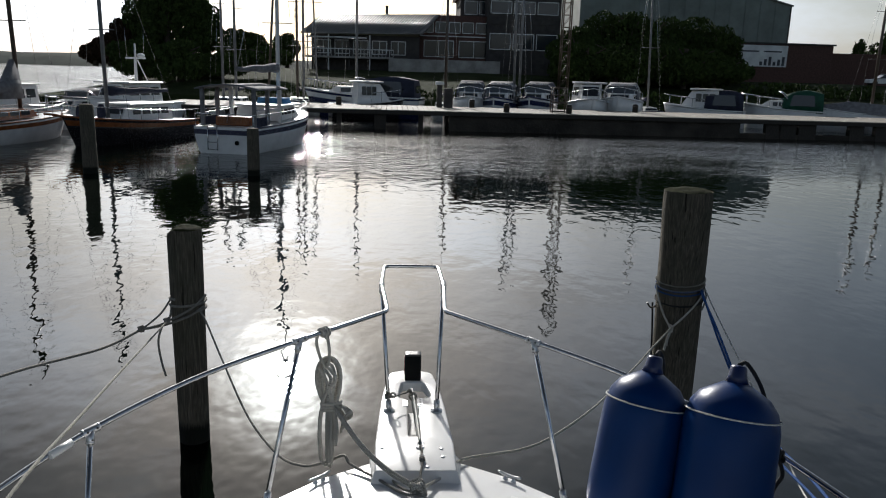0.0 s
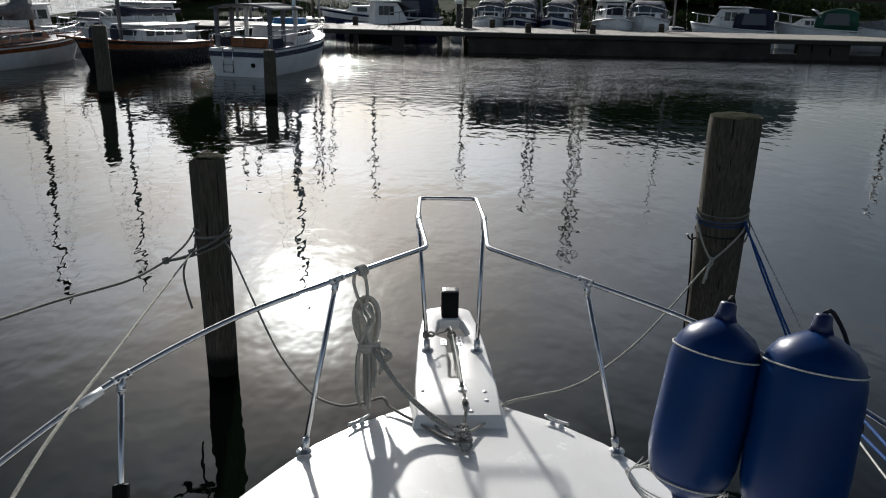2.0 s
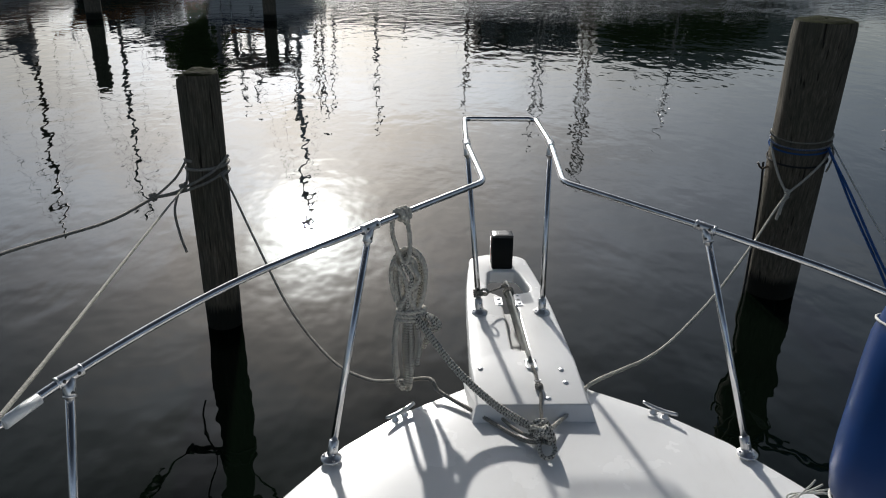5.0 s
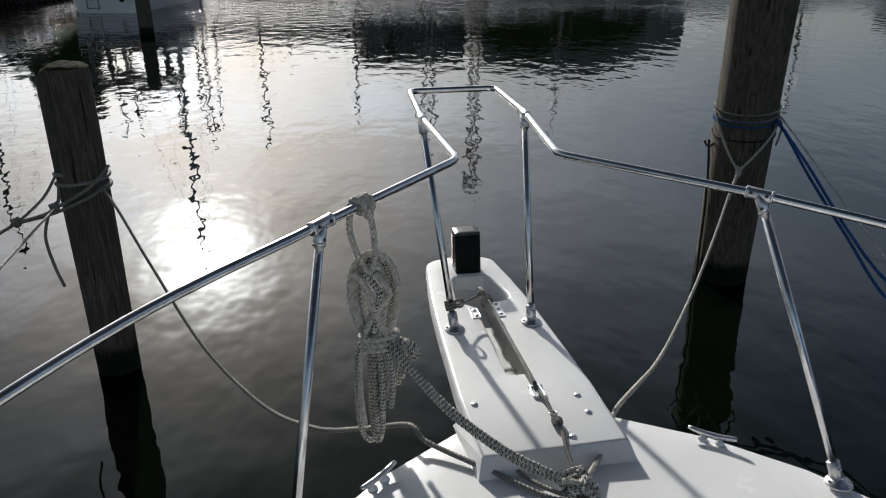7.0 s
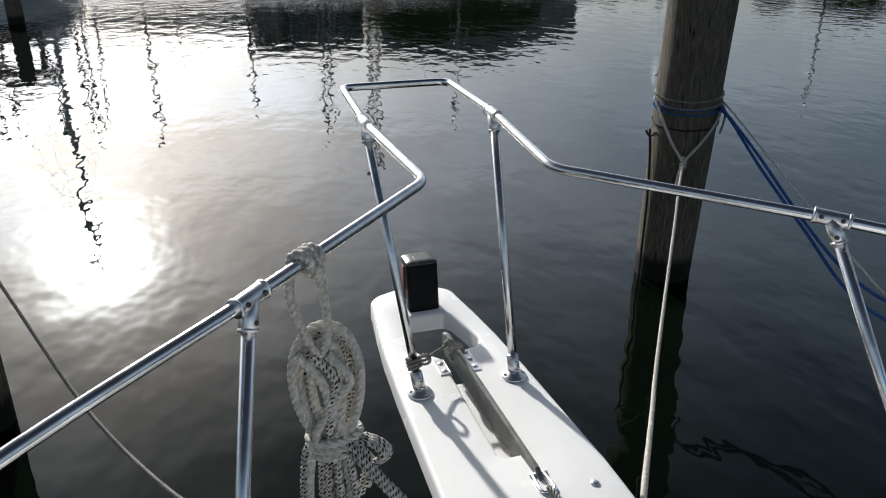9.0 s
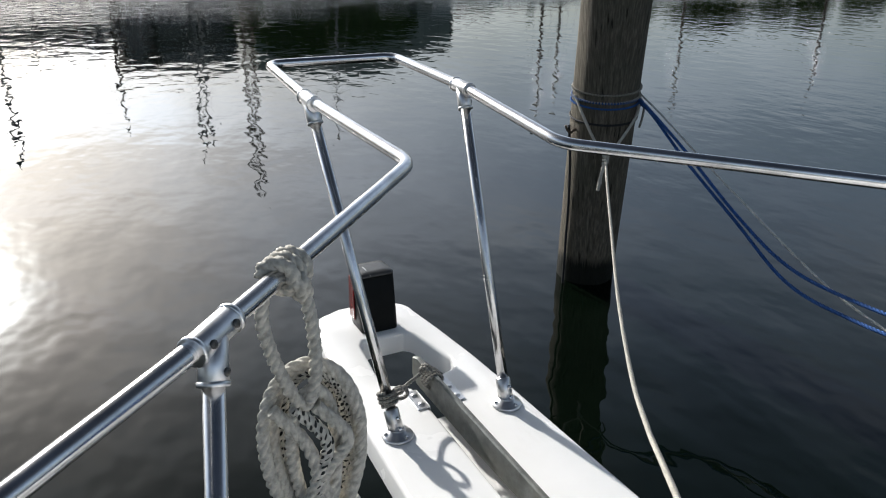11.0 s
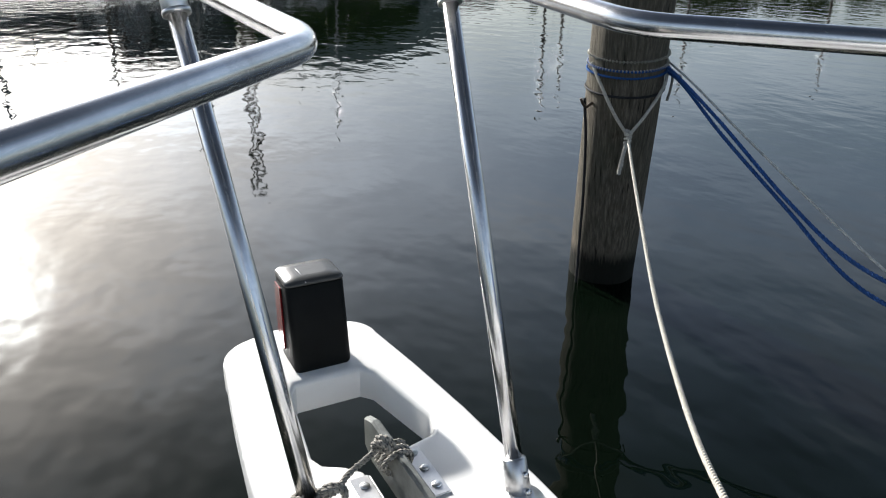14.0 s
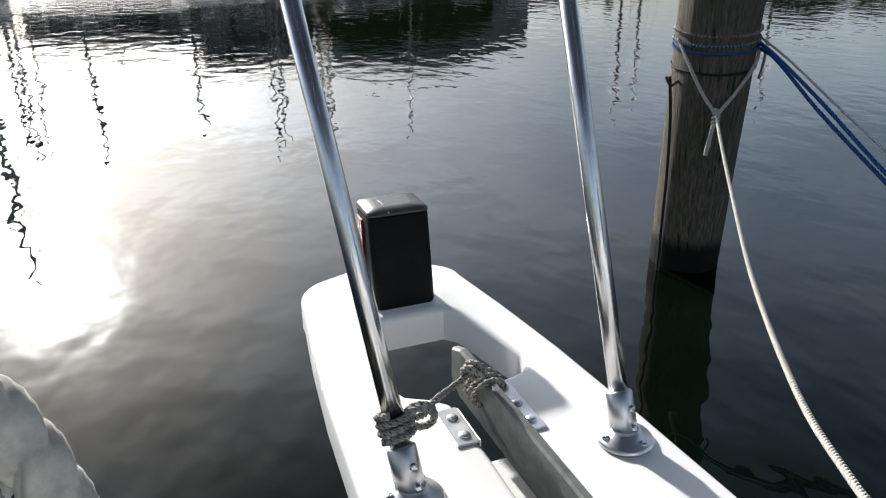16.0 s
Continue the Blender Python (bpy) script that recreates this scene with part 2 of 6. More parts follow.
def plank_mat(name, lo, hi):
    m = Mat(name, hi, 0.8)
    info = m.n.new("ShaderNodeObjectInfo")
    grain = m.noise(5.0, m.coords((6, 1, 1)), detail=7, rough=0.65)
    c = m.ramp(grain, [(0.3, lo), (0.7, hi)])
    m.color(m.mix(m.ramp(info.outputs["Random"], [(0.0, (0, 0, 0)), (1.0, (0.4, 0.4, 0.4))]), c, lo))
    m.bump(grain, 0.4, 0.01)
    return m.m


def glass_dark(name="dark_window_glass"):
    m = Mat(name, (0.03, 0.035, 0.04), 0.06)
    m.rough(m.noise(3.0), 0.03, 0.12)
    return m.m


GEL = gelcoat()
STEEL = steel()
CAST = steel("cast_fitting_steel", 0.3)
GALV = galvanised()
PILE = piling_wood()
WATER = water_mat()
BLACK = simple("black_plastic", (0.006, 0.007, 0.007), 0.55, size=20, spec=0.1)
REDLENS = simple("red_lens", (0.16, 0.008, 0.01), 0.15, size=20)
GREYLID = simple("grey_plastic", (0.05, 0.05, 0.048), 0.35, size=20)
BLUE = simple("blue_vinyl", (0.001, 0.026, 0.115), 0.32, size=2.5, vary=0.18, bump=0.03, dist=0.002, spec=0.2)
NAVYCAP = simple("dark_blue_vinyl", (0.006, 0.016, 0.075), 0.35, size=8)
ROPE_WHITE = rope_mat("white_twisted_rope", (0.60, 0.57, 0.50))
ROPE_FLECK = rope_mat("white_rope_dark_flecks", (0.62, 0.60, 0.54), (0.010, 0.012, 0.012), 34.0, 6.0, 0.26)
ROPE_GREY = rope_mat("grey_weathered_rope", (0.34, 0.32, 0.28), (0.05, 0.05, 0.05), 60.0, 6.0, 0.55)
ROPE_BLUE = rope_mat("blue_rope", (0.02, 0.10, 0.34))
ROPE_BLACK = rope_mat("black_rope", (0.015, 0.015, 0.017))
CORD = rope_mat("thin_white_cord", (0.68, 0.67, 0.62))
MOSS = simple("mossy_end_grain", (0.028, 0.032, 0.013), 0.95, size=14, vary=0.6, bump=0.8, dist=0.02, spec=0.04)
PLANK = plank_mat("sun_bleached_planks", (0.20, 0.18, 0.15), (0.36, 0.33, 0.28))
DARKWOOD = plank_mat("tarred_timber", (0.018, 0.015, 0.012), (0.055, 0.046, 0.036))
GLASS = glass_dark()
WHITEPAINT = simple("boat_white", (0.74, 0.74, 0.73), 0.3, size=1.5, vary=0.15)
NAVY = simple("boat_navy", (0.015, 0.022, 0.07), 0.25, size=1.5)
HULLDARK = simple("dark_hull", (0.018, 0.016, 0.018), 0.25, size=1.5)
MAHOG = simple("varnished_mahogany", (0.22, 0.07, 0.02), 0.25, size=3, vary=0.45)
CANVAS = simple("grey_canvas", (0.20, 0.20, 0.21), 0.85, size=3, vary=0.35, bump=0.5, dist=0.05)
DARKCANVAS = simple("navy_canvas", (0.02, 0.025, 0.05), 0.85, size=3, vary=0.35, bump=0.5, dist=0.05)
GREENCANVAS = simple("green_canvas", (0.006, 0.07, 0.04), 0.75, size=3, vary=0.3, bump=0.5, dist=0.05)
BLUECANVAS = simple("light_blue_canvas", (0.08, 0.28, 0.55), 0.75, size=3, vary=0.3, bump=0.5, dist=0.05)
ALU = simple("mast_aluminium", (0.2, 0.2, 0.2), 0.5, 0.2, size=3)
DARKMAST = simple("dark_mast", (0.07, 0.05, 0.035), 0.45, size=3)
ROOF = simple("slate_grey_roof", (0.15, 0.15, 0.15), 0.42, size=2.0, vary=0.3)
BRICK = simple("dark_red_brick", (0.10, 0.052, 0.042), 0.9, size=4.0, vary=0.4, bump=0.4, dist=0.02)
DARKWALL = simple("dark_stained_cladding", (0.05, 0.045, 0.042), 0.8, size=1.5, vary=0.4)
CONC = simple("pale_concrete", (0.33, 0.32, 0.30), 0.9, size=0.8, vary=0.4, bump=0.4, dist=0.02)
SHED = simple("green_grey_sheet_metal", (0.17, 0.20, 0.18), 0.55, size=0.4, vary=0.3)
SIGNWHITE = simple("white_board", (0.66, 0.67, 0.66), 0.6, size=0.8, vary=0.2)
SIGNDARK = simple("dark_sign_paint", (0.05, 0.05, 0.06), 0.6, size=2)
GROUND = simple("grass_bank", (0.028, 0.04, 0.014), 0.95, size=0.25, vary=0.5, bump=0.8, dist=0.2, spec=0.03)
FARSHORE = simple("distant_woods", (0.055, 0.07, 0.06), 0.95, size=0.02, vary=0.4, spec=0.03)
QUAY = simple("weed_dark_quay_wall", (0.045, 0.038, 0.03), 0.9, size=0.7, vary=0.6, bump=0.6, dist=0.05)
LEAF_DARK = leaf_mat("dark_foliage", (0.018, 0.03, 0.010), (0.05, 0.075, 0.022))
LEAF_RED = leaf_mat("copper_foliage", (0.02, 0.014, 0.010), (0.05, 0.032, 0.02))
BARK = simple("tree_bark", (0.07, 0.055, 0.04), 0.95, size=3, vary=0.5, bump=0.6, dist=0.03)
TYRE = simple("black_rubber", (0.018, 0.018, 0.018), 0.85, size=6)


# ---- mesh helpers ----
def part(name, bm, material, parent=None, label="", smooth=False):
    me = bpy.data.meshes.new(name)
    bm.to_mesh(me)
    bm.free()
    if smooth:
        me.polygons.foreach_set("use_smooth", [True] * len(me.polygons))
    me.materials.append(material)
    ob = new(name, me)
    if parent is not None:
        ob.parent = parent
    if label:
        tagged(ob, label)
    return ob


def thing(name, label, category, at=(0, 0, 0), rz=0.0, group="", kind=""):
    e = new(name)
    e.empty_display_size = 0.1
    e.matrix_basis = Matrix.Translation(at) @ Matrix.Rotation(radians(rz), 4, "Z")
    return tagged(e, label, category, group, kind)


def curve(points, step=0.03, closed=False):
    """A smooth line through the points (Catmull-Rom), about step metres between its stations."""
    p = [Vector(q) for q in points]
    out = []
    n = len(p)
    for i in range(n if closed else n - 1):
        if closed:
            a, b, c, d = p[i - 1], p[i], p[(i + 1) % n], p[(i + 2) % n]
        else:
            b, c = p[i], p[i + 1]
            a = p[i - 1] if i else b * 2 - c
            d = p[i + 2] if i + 2 < n else c * 2 - b
        k = max(2, int((c - b).length / step))
        for j in range(k):
            t = j / k
            out.append(0.5 * (2 * b + (c - a) * t + (2 * a - 5 * b + 4 * c - d) * t * t + (3 * b - a - 3 * c + d) * t ** 3))
    if not closed:
        out.append(p[-1])
    return out


def bent(points, radius=0.05, k=6):
    """A polyline with its corners rounded, as in bent tube."""
    p = [Vector(q) for q in points]
    out = [p[0]]
    for a, b, c in zip(p, p[1:], p[2:]):
        u, v = (a - b).normalized(), (c - b).normalized()
        s, e = b + u * radius, b + v * radius
        for j in range(k + 1):
            t = j / k
            out.append(s * (1 - t) ** 2 + b * 2 * t * (1 - t) + e * t * t)
    out.append(p[-1])
    return out


def tube_into(bm, line, r, sides=10, closed=False, caps=True):
    """Sweeps a round section along a line; r is a number or one number a station. Writes uv: metres along, turns round."""
    uv = bm.loops.layers.uv.verify()
    line = [Vector(q) for q in line]
    n = len(line)
    rad = r if isinstance(r, (list, tuple)) else [r] * n
    tang = []
    for i in range(n):
        a = line[i - 1] if (i or closed) else line[i]
        b = line[(i + 1) % n] if (i + 1 < n or closed) else line[i]
        tang.append((b - a).normalized() if (b - a).length > 1e-9 else Vector((0, 0, 1)))
    up = tang[0].orthogonal().normalized()
    rings, run, lens = [], 0.0, []
    for i in range(n):
        up = (up - tang[i] * up.dot(tang[i]))
        up = up.normalized() if up.length > 1e-6 else tang[i].orthogonal().normalized()
        side = tang[i].cross(up)
        run += (line[i] - line[i - 1]).length if i else 0.0
        lens.append(run)
        rings.append([bm.verts.new(line[i] + (up * math.cos(2 * math.pi * j / sides) + side * math.sin(2 * math.pi * j / sides)) * rad[i]) for j in range(sides)])
    for i in range(n if closed else n - 1):
        i2 = (i + 1) % n
        l1 = lens[i2] if i2 else run + (line[0] - line[-1]).length
        for j in range(sides):
            j2 = (j + 1) % sides
            fc = bm.faces.new((rings[i][j], rings[i][j2], rings[i2][j2], rings[i2][j]))
            fc.smooth = True
            for lp, w in zip(fc.loops, ((lens[i], j), (lens[i], j + 1), (l1, j + 1), (l1, j))):
                lp[uv].uv = (w[0], w[1] / sides)
    if caps and not closed:
        bm.faces.new(list(reversed(rings[0])))
        bm.faces.new(rings[-1])
    return bm


def tube(line, r, sides=10, closed=False):
    return tube_into(bmesh.new(), line, r, sides, closed)


def laid(line, r, pitch=0.07, strands=3):
    """A rope laid of twisted strands along a line: one skin, lobed in section and turning along its length."""
    bm = bmesh.new()
    uv = bm.loops.layers.uv.verify()
    line = [Vector(q) for q in line]
    n, sides = len(line), strands * 7
    up = (line[1] - line[0]).orthogonal().normalized()
    rings, runs, run = [], [], 0.0
    for i in range(n):
        t = (line[min(i + 1, n - 1)] - line[max(i - 1, 0)]).normalized()
        up = up - t * up.dot(t)
        up = up.normalized() if up.length > 1e-6 else t.orthogonal().normalized()
        side = t.cross(up)
        run += (line[i] - line[i - 1]).length if i else 0.0
        runs.append(run)
        ring = []
        for j in range(sides):
            a = 2 * math.pi * j / sides
            lobe = abs(math.cos(strands * a / 2)) ** 0.7
            w = a + 2 * math.pi * run / pitch
            ring.append(bm.verts.new(line[i] + (up * math.cos(w) + side * math.sin(w)) * r * (0.62 + 0.41 * lobe)))
        rings.append(ring)
    for i in range(n - 1):
        for j in range(sides):
            fc = bm.faces.new((rings[i][j], rings[i][(j + 1) % sides], rings[i + 1][(j + 1) % sides], rings[i + 1][j]))
            fc.smooth = True
            for lp, (k, m) in zip(fc.loops, ((i, j), (i, j + 1), (i + 1, j + 1), (i + 1, j))):
                lp[uv].uv = (runs[k], m / sides)
    bm.faces.new(list(reversed(rings[0])))
    bm.faces.new(rings[-1])
    return bm


def box_into(bm, x0, y0, z0, x1, y1, z1, bevel=0.0, m=None):
    before = set(bm.verts)
    v = [bm.verts.new((x, y, z)) for x in (x0, x1) for y in (y0, y1) for z in (z0, z1)]
    for q in ((0, 1, 3, 2), (4, 6, 7, 5), (0, 4, 5, 1), (2, 3, 7, 6), (0, 2, 6, 4), (1, 5, 7, 3)):
        bm.faces.new([v[i] for i in q])
    if bevel:
        edges = {e for q in v for e in q.link_edges}
        bmesh.ops.bevel(bm, geom=list(edges), offset=bevel, segments=2, affect="EDGES", profile=0.5)
    if m is not None:
        bmesh.ops.transform(bm, matrix=m, verts=[q for q in bm.verts if q not in before])
    return bm


def box(x0, y0, z0, x1, y1, z1, bevel=0.0):
    return box_into(bmesh.new(), x0, y0, z0, x1, y1, z1, bevel)


def lathe(profile, sides=24, m=None):
    """A turned body: profile of (radius, height)."""
    bm = bmesh.new()
    rings = []
    for r, z in profile:
        rings.append([bm.verts.new((r * math.cos(2 * math.pi * j / sides), r * math.sin(2 * math.pi * j / sides), z)) for j in range(sides)])
    for a, b in zip(rings, rings[1:]):
        for j in range(sides):
            fc = bm.faces.new((a[j], a[(j + 1) % sides], b[(j + 1) % sides], b[j]))
            fc.smooth = True
    bm.faces.new(list(reversed(rings[0])))
    bm.faces.new(rings[-1])
    if m is not None:
        bmesh.ops.transform(bm, matrix=m, verts=bm.verts)
    return bm


def along(a, b):
    """The turn that takes z to the way from a to b, standing at a."""
    a, b = Vector(a), Vector(b)
    return Matrix.Translation(a) @ (b - a).to_track_quat("Z", "Y").to_matrix().to_4x4()


def loft(sections, close_ends=True, smooth=True):
    """Skins closed loops of equally many points."""
    bm = bmesh.new()
    rings = [[bm.verts.new(p) for p in s] for s in sections]
    n = len(rings[0])
    for a, b in zip(rings, rings[1:]):
        for j in range(n):
            try:
                fc = bm.faces.new((a[j], a[(j + 1) % n], b[(j + 1) % n], b[j]))
                fc.smooth = smooth
            except ValueError:
                pass
    if close_ends:
        bm.faces.new(list(reversed(rings[0])))
        bm.faces.new(rings[-1])
    bmesh.ops.recalc_face_normals(bm, faces=bm.faces)
    return bm


def grid(fn, us, vs, smooth=True):
    bm = bmesh.new()
    rows = [[bm.verts.new(fn(u, v)) for v in vs] for u in us]
    for a, b in zip(rows, rows[1:]):
        for j in range(len(vs) - 1):
            fc = bm.faces.new((a[j], a[j + 1], b[j + 1], b[j]))
            fc.smooth = smooth
    bmesh.ops.recalc_face_normals(bm, faces=bm.faces)
    return bm


def plate_with_hole(outer, hole, z0, z1, bevel=0.0):
    """A flat slab with an opening right through it."""
    bm = bmesh.new()
    loops = []
    for pts in (outer, hole):
        v = [bm.verts.new((x, y, z1)) for x, y in pts]
        loops.append([bm.edges.new((v[i], v[(i + 1) % len(v)])) for i in range(len(v))])
    res = bmesh.ops.triangle_fill(bm, use_beauty=True, use_dissolve=False, edges=[e for l in loops for e in l])
    top = [g for g in res["geom"] if isinstance(g, bmesh.types.BMFace)]
    for fc in top:
        if fc.normal.z < 0:
            fc.normal_flip()
    ext = bmesh.ops.extrude_face_region(bm, geom=list(bm.faces))
    bmesh.ops.translate(bm, verts=[g for g in ext["geom"] if isinstance(g, bmesh.types.BMVert)], vec=(0, 0, z0 - z1))
    bmesh.ops.recalc_face_normals(bm, faces=bm.faces)
    if bevel:
        rim = [e for e in bm.edges if len(e.link_faces) == 2 and all(abs(v.co.z - z1) < 1e-6 for v in e.verts) and e.calc_face_angle(0) > 1.0]
        bmesh.ops.bevel(bm, geom=rim, offset=bevel, segments=3, affect="EDGES", profile=0.5)
    return bm


def smooth_by_angle(ob, deg=35):
    me = ob.data
    me.polygons.foreach_set("use_smooth", [True] * len(me.polygons))
    me.set_sharp_from_angle(angle=radians(deg))
    return ob


def interp(x, table):
    xs = [a for a, _ in table]
    return float(np.interp(x, xs, [b for _, b in table]))

# ---- water and land ----
water = part("water", grid(lambda u, v: (u, v, 0), [-3000, -600, -150, -40, 0, 40, 150, 600, 3000], [-1500, -300, -60, 0, 30, 60, 120, 400, 1500, 4000]), WATER)
tagged(water, "calm dark harbour water with small ripples mirroring the sky", "water", kind="structure")

DECK = 1.69
TOP = 1.75
EDGE = [(-8.0, 2.0), (-5.0, 1.98), (-3.5, 1.83), (-2.5, 1.62), (-1.94, 1.39), (-1.56, 1.19), (-1.31, 1.03), (-1.05, 0.85), (-0.82, 0.61), (-0.62, 0.30), (-0.52, 0.15), (-0.46, 0.0)]


def deck_z(x, y):
    w = max(0.05, interp(y, EDGE))
    return DECK - 0.03 * min(1.0, abs(x) / w) ** 2 + 0.008 * max(0, -y - 1.2)


# ---- the motor yacht underfoot ----
yacht = thing("motor_yacht", "white glassfibre motor yacht moored bow-out between timber pilings", "boat", (0, 0, 0))
ys = [-8.0, -7.0, -6.0, -5.0, -4.2, -3.5, -3.0, -2.5, -2.2, -1.94, -1.75, -1.56, -1.43, -1.31, -1.18, -1.05, -0.93, -0.82, -0.72, -0.62, -0.56, -0.52, -0.48, -0.462]
us = [k / 12 for k in range(-12, 13)]
part("foredeck", grid(lambda y, u: (u * max(0.004, interp(y, EDGE)), y, deck_z(u * interp(y, EDGE), y)), ys, us), GEL, yacht)


def hull_pt(y, s, k):
    """k from 0 at the gunwale to 1 at the waterline; the stem rakes aft."""
    w = max(0.004, interp(y, EDGE))
    z = deck_z(w, y)
    back = 0.95 * k ** 1.3 * max(0.0, 1 - max(0, -0.46 - y) / 5.0)
    bulge = 0.014 * math.sin(math.pi * min(1, k * 9)) if k < 0.112 else 0
    return (s * (w * (1 - 0.45 * k ** 1.1) + bulge), y - back, z * (1 - k) - 0.4 * k)


for s in (-1, 1):
    part("topside", grid(lambda y, k, s=s: hull_pt(y, s, k), ys, [0, 0.015, 0.03, 0.05, 0.08, 0.112, 0.2, 0.35, 0.5, 0.75, 1.0]), GEL, yacht)
part("transom", box(-1.95, -8.06, -0.4, 1.95, -7.98, 1.70, 0.02), GEL, yacht)


def roof_half(y):
    if y > -2.6:
        return 1.04 * math.sqrt(max(0.0, 1 - ((y + 2.6) / 1.02) ** 2))
    return 1.04 + 0.12 * min(1, (-2.6 - y) / 2)


def roof_h(y):
    s = -1.58 - y
    e = max(0.0, min(1.0, s / 0.16))
    return 0.022 * e * e * (3 - 2 * e) + 0.30 * max(0, s - 0.05) * math.exp(-s / 8)


ry = [-1.582, -1.585, -1.59, -1.60, -1.62, -1.65, -1.69, -1.74, -1.80, -1.9, -2.0, -2.2, -2.4, -2.6, -3.0, -3.5, -4.0, -4.6, -5.2, -6.0, -7.0, -7.9]
ru = [-1, -0.995, -0.98, -0.95, -0.9, -0.8, -0.6, -0.4, -0.2, 0, 0.2, 0.4, 0.6, 0.8, 0.9, 0.95, 0.98, 0.995, 1]
part("coachroof", grid(lambda y, u: (u * max(0.01, roof_half(y)), y, deck_z(u * roof_half(y), y) + 0.002 + roof_h(y) * (1 - abs(u) ** 5) ** 0.6), ry, ru), GEL, yacht)

# anchor platform with its opening and the slot for the anchor shank
half = [(-0.88, 0.262), (-0.5, 0.266), (-0.2, 0.254), (0.05, 0.244), (0.30, 0.229), (0.50, 0.209), (0.675, 0.186)]
outer = [(-w, y) for y, w in half]
for k in range(1, 7):
    a = math.pi / 2 * k / 7
    outer.append((-0.188 + 0.10 * (1 - math.cos(a)), 0.675 + 0.10 * math.sin(a)))
outer.append((-0.06, 0.792))
outer.append((0.06, 0.792))
for k in range(6, 0, -1):
    a = math.pi / 2 * k / 7
    outer.append((0.188 - 0.10 * (1 - math.cos(a)), 0.675 + 0.10 * math.sin(a)))
outer += [(w, y) for y, w in reversed(half)]
hole = [(-0.028, -0.40), (-0.042, -0.38), (-0.033, 0.10), (-0.036, 0.20), (-0.062, 0.228), (-0.098, 0.25), (-0.110, 0.28), (-0.082, 0.505), (-0.064, 0.532), (0.084, 0.532), (0.106, 0.505), (0.148, 0.31), (0.146, 0.275), (0.122, 0.247), (0.068, 0.234), (0.046, 0.21), (0.040, 0.10), (0.042, -0.38), (0.028, -0.40)]
plat = part("bow_platform", plate_with_hole(outer, hole, TOP - 0.078, TOP, 0.014), GEL, yacht, "white moulded anchor platform with a rounded opening")
smooth_by_angle(plat, 40)
# sloping foot where the platform meets the deck, and the slot's bottom
foot = bmesh.new()
fv = [foot.verts.new(p) for p in ((-0.262, -0.878, TOP - 0.004), (0.262, -0.878, TOP - 0.004), (0.285, -0.93, DECK - 0.012), (-0.285, -0.93, DECK - 0.012), (-0.262, -0.60, TOP - 0.03), (0.262, -0.60, TOP - 0.03), (0.30, -0.58, DECK - 0.02), (-0.30, -0.58, DECK - 0.02))]
for q in ((0, 3, 2, 1), (0, 4, 7, 3), (1, 2, 6, 5)):
    foot.faces.new([fv[i] for i in q])
part("platform_foot", foot, GEL, yacht)
part("slot_liner", box(-0.047, -0.42, TOP - 0.112, 0.047, 0.12, TOP - 0.075, 0.004), GEL, yacht)
# wedge-shaped keel under the platform that ties it to the stem
part("platform_bracket", loft([[(-0.16, -0.6, 1.35), (0.16, -0.6, 1.35), (0.22, -0.6, TOP - 0.084), (-0.22, -0.6, TOP - 0.084)], [(-0.10, -0.05, TOP - 0.13), (0.10, -0.05, TOP - 0.13), (0.20, -0.05, TOP - 0.084), (-0.20, -0.05, TOP - 0.084)]], smooth=False), GEL, yacht)
for x, y in ((0.178, -0.59), (0.18, -0.70), (-0.218, -0.577), (0.075, -0.83)):
    part("screw_cap", lathe([(0.0135, 0), (0.0135, 0.003), (0.009, 0.006), (0.003, 0.0065)], 12, Matrix.Translation((x, y, TOP))), CAST, yacht)

# ---- bow rail ----
RAIL_R = 0.0152
rail = thing("bow_rail", "polished stainless steel bow rail with tee fittings", "railing", (0, 0, DECK))
OFF = Vector((0, 0, -DECK))


def rel(points):
    return [Vector(p) + OFF for p in points]


left_run = [(-2.15, -2.9, 2.27), (-1.93, -2.1, 2.32), (-1.675, -1.60, 2.388), (-1.25, -1.09, 2.47), (-0.737, -0.688, 2.546)]
aft_l = curve(left_run, 0.08)
front = bent([(-0.737, -0.688, 2.546), (-0.195, -0.135, 2.565), (-0.247, 0.41, 2.605), (-0.23, 0.878, 2.628), (0.21, 0.878, 2.628), (0.230, 0.41, 2.605), (0.205, -0.135, 2.565), (0.737, -0.688, 2.546)], 0.05)
aft_r = [Vector((-p.x, p.y, p.z)) for p in reversed(aft_l)]
part("rail_tube", tube(rel(aft_l[:-1] + front + aft_r[1:]), RAIL_R, 16), STEEL, rail)


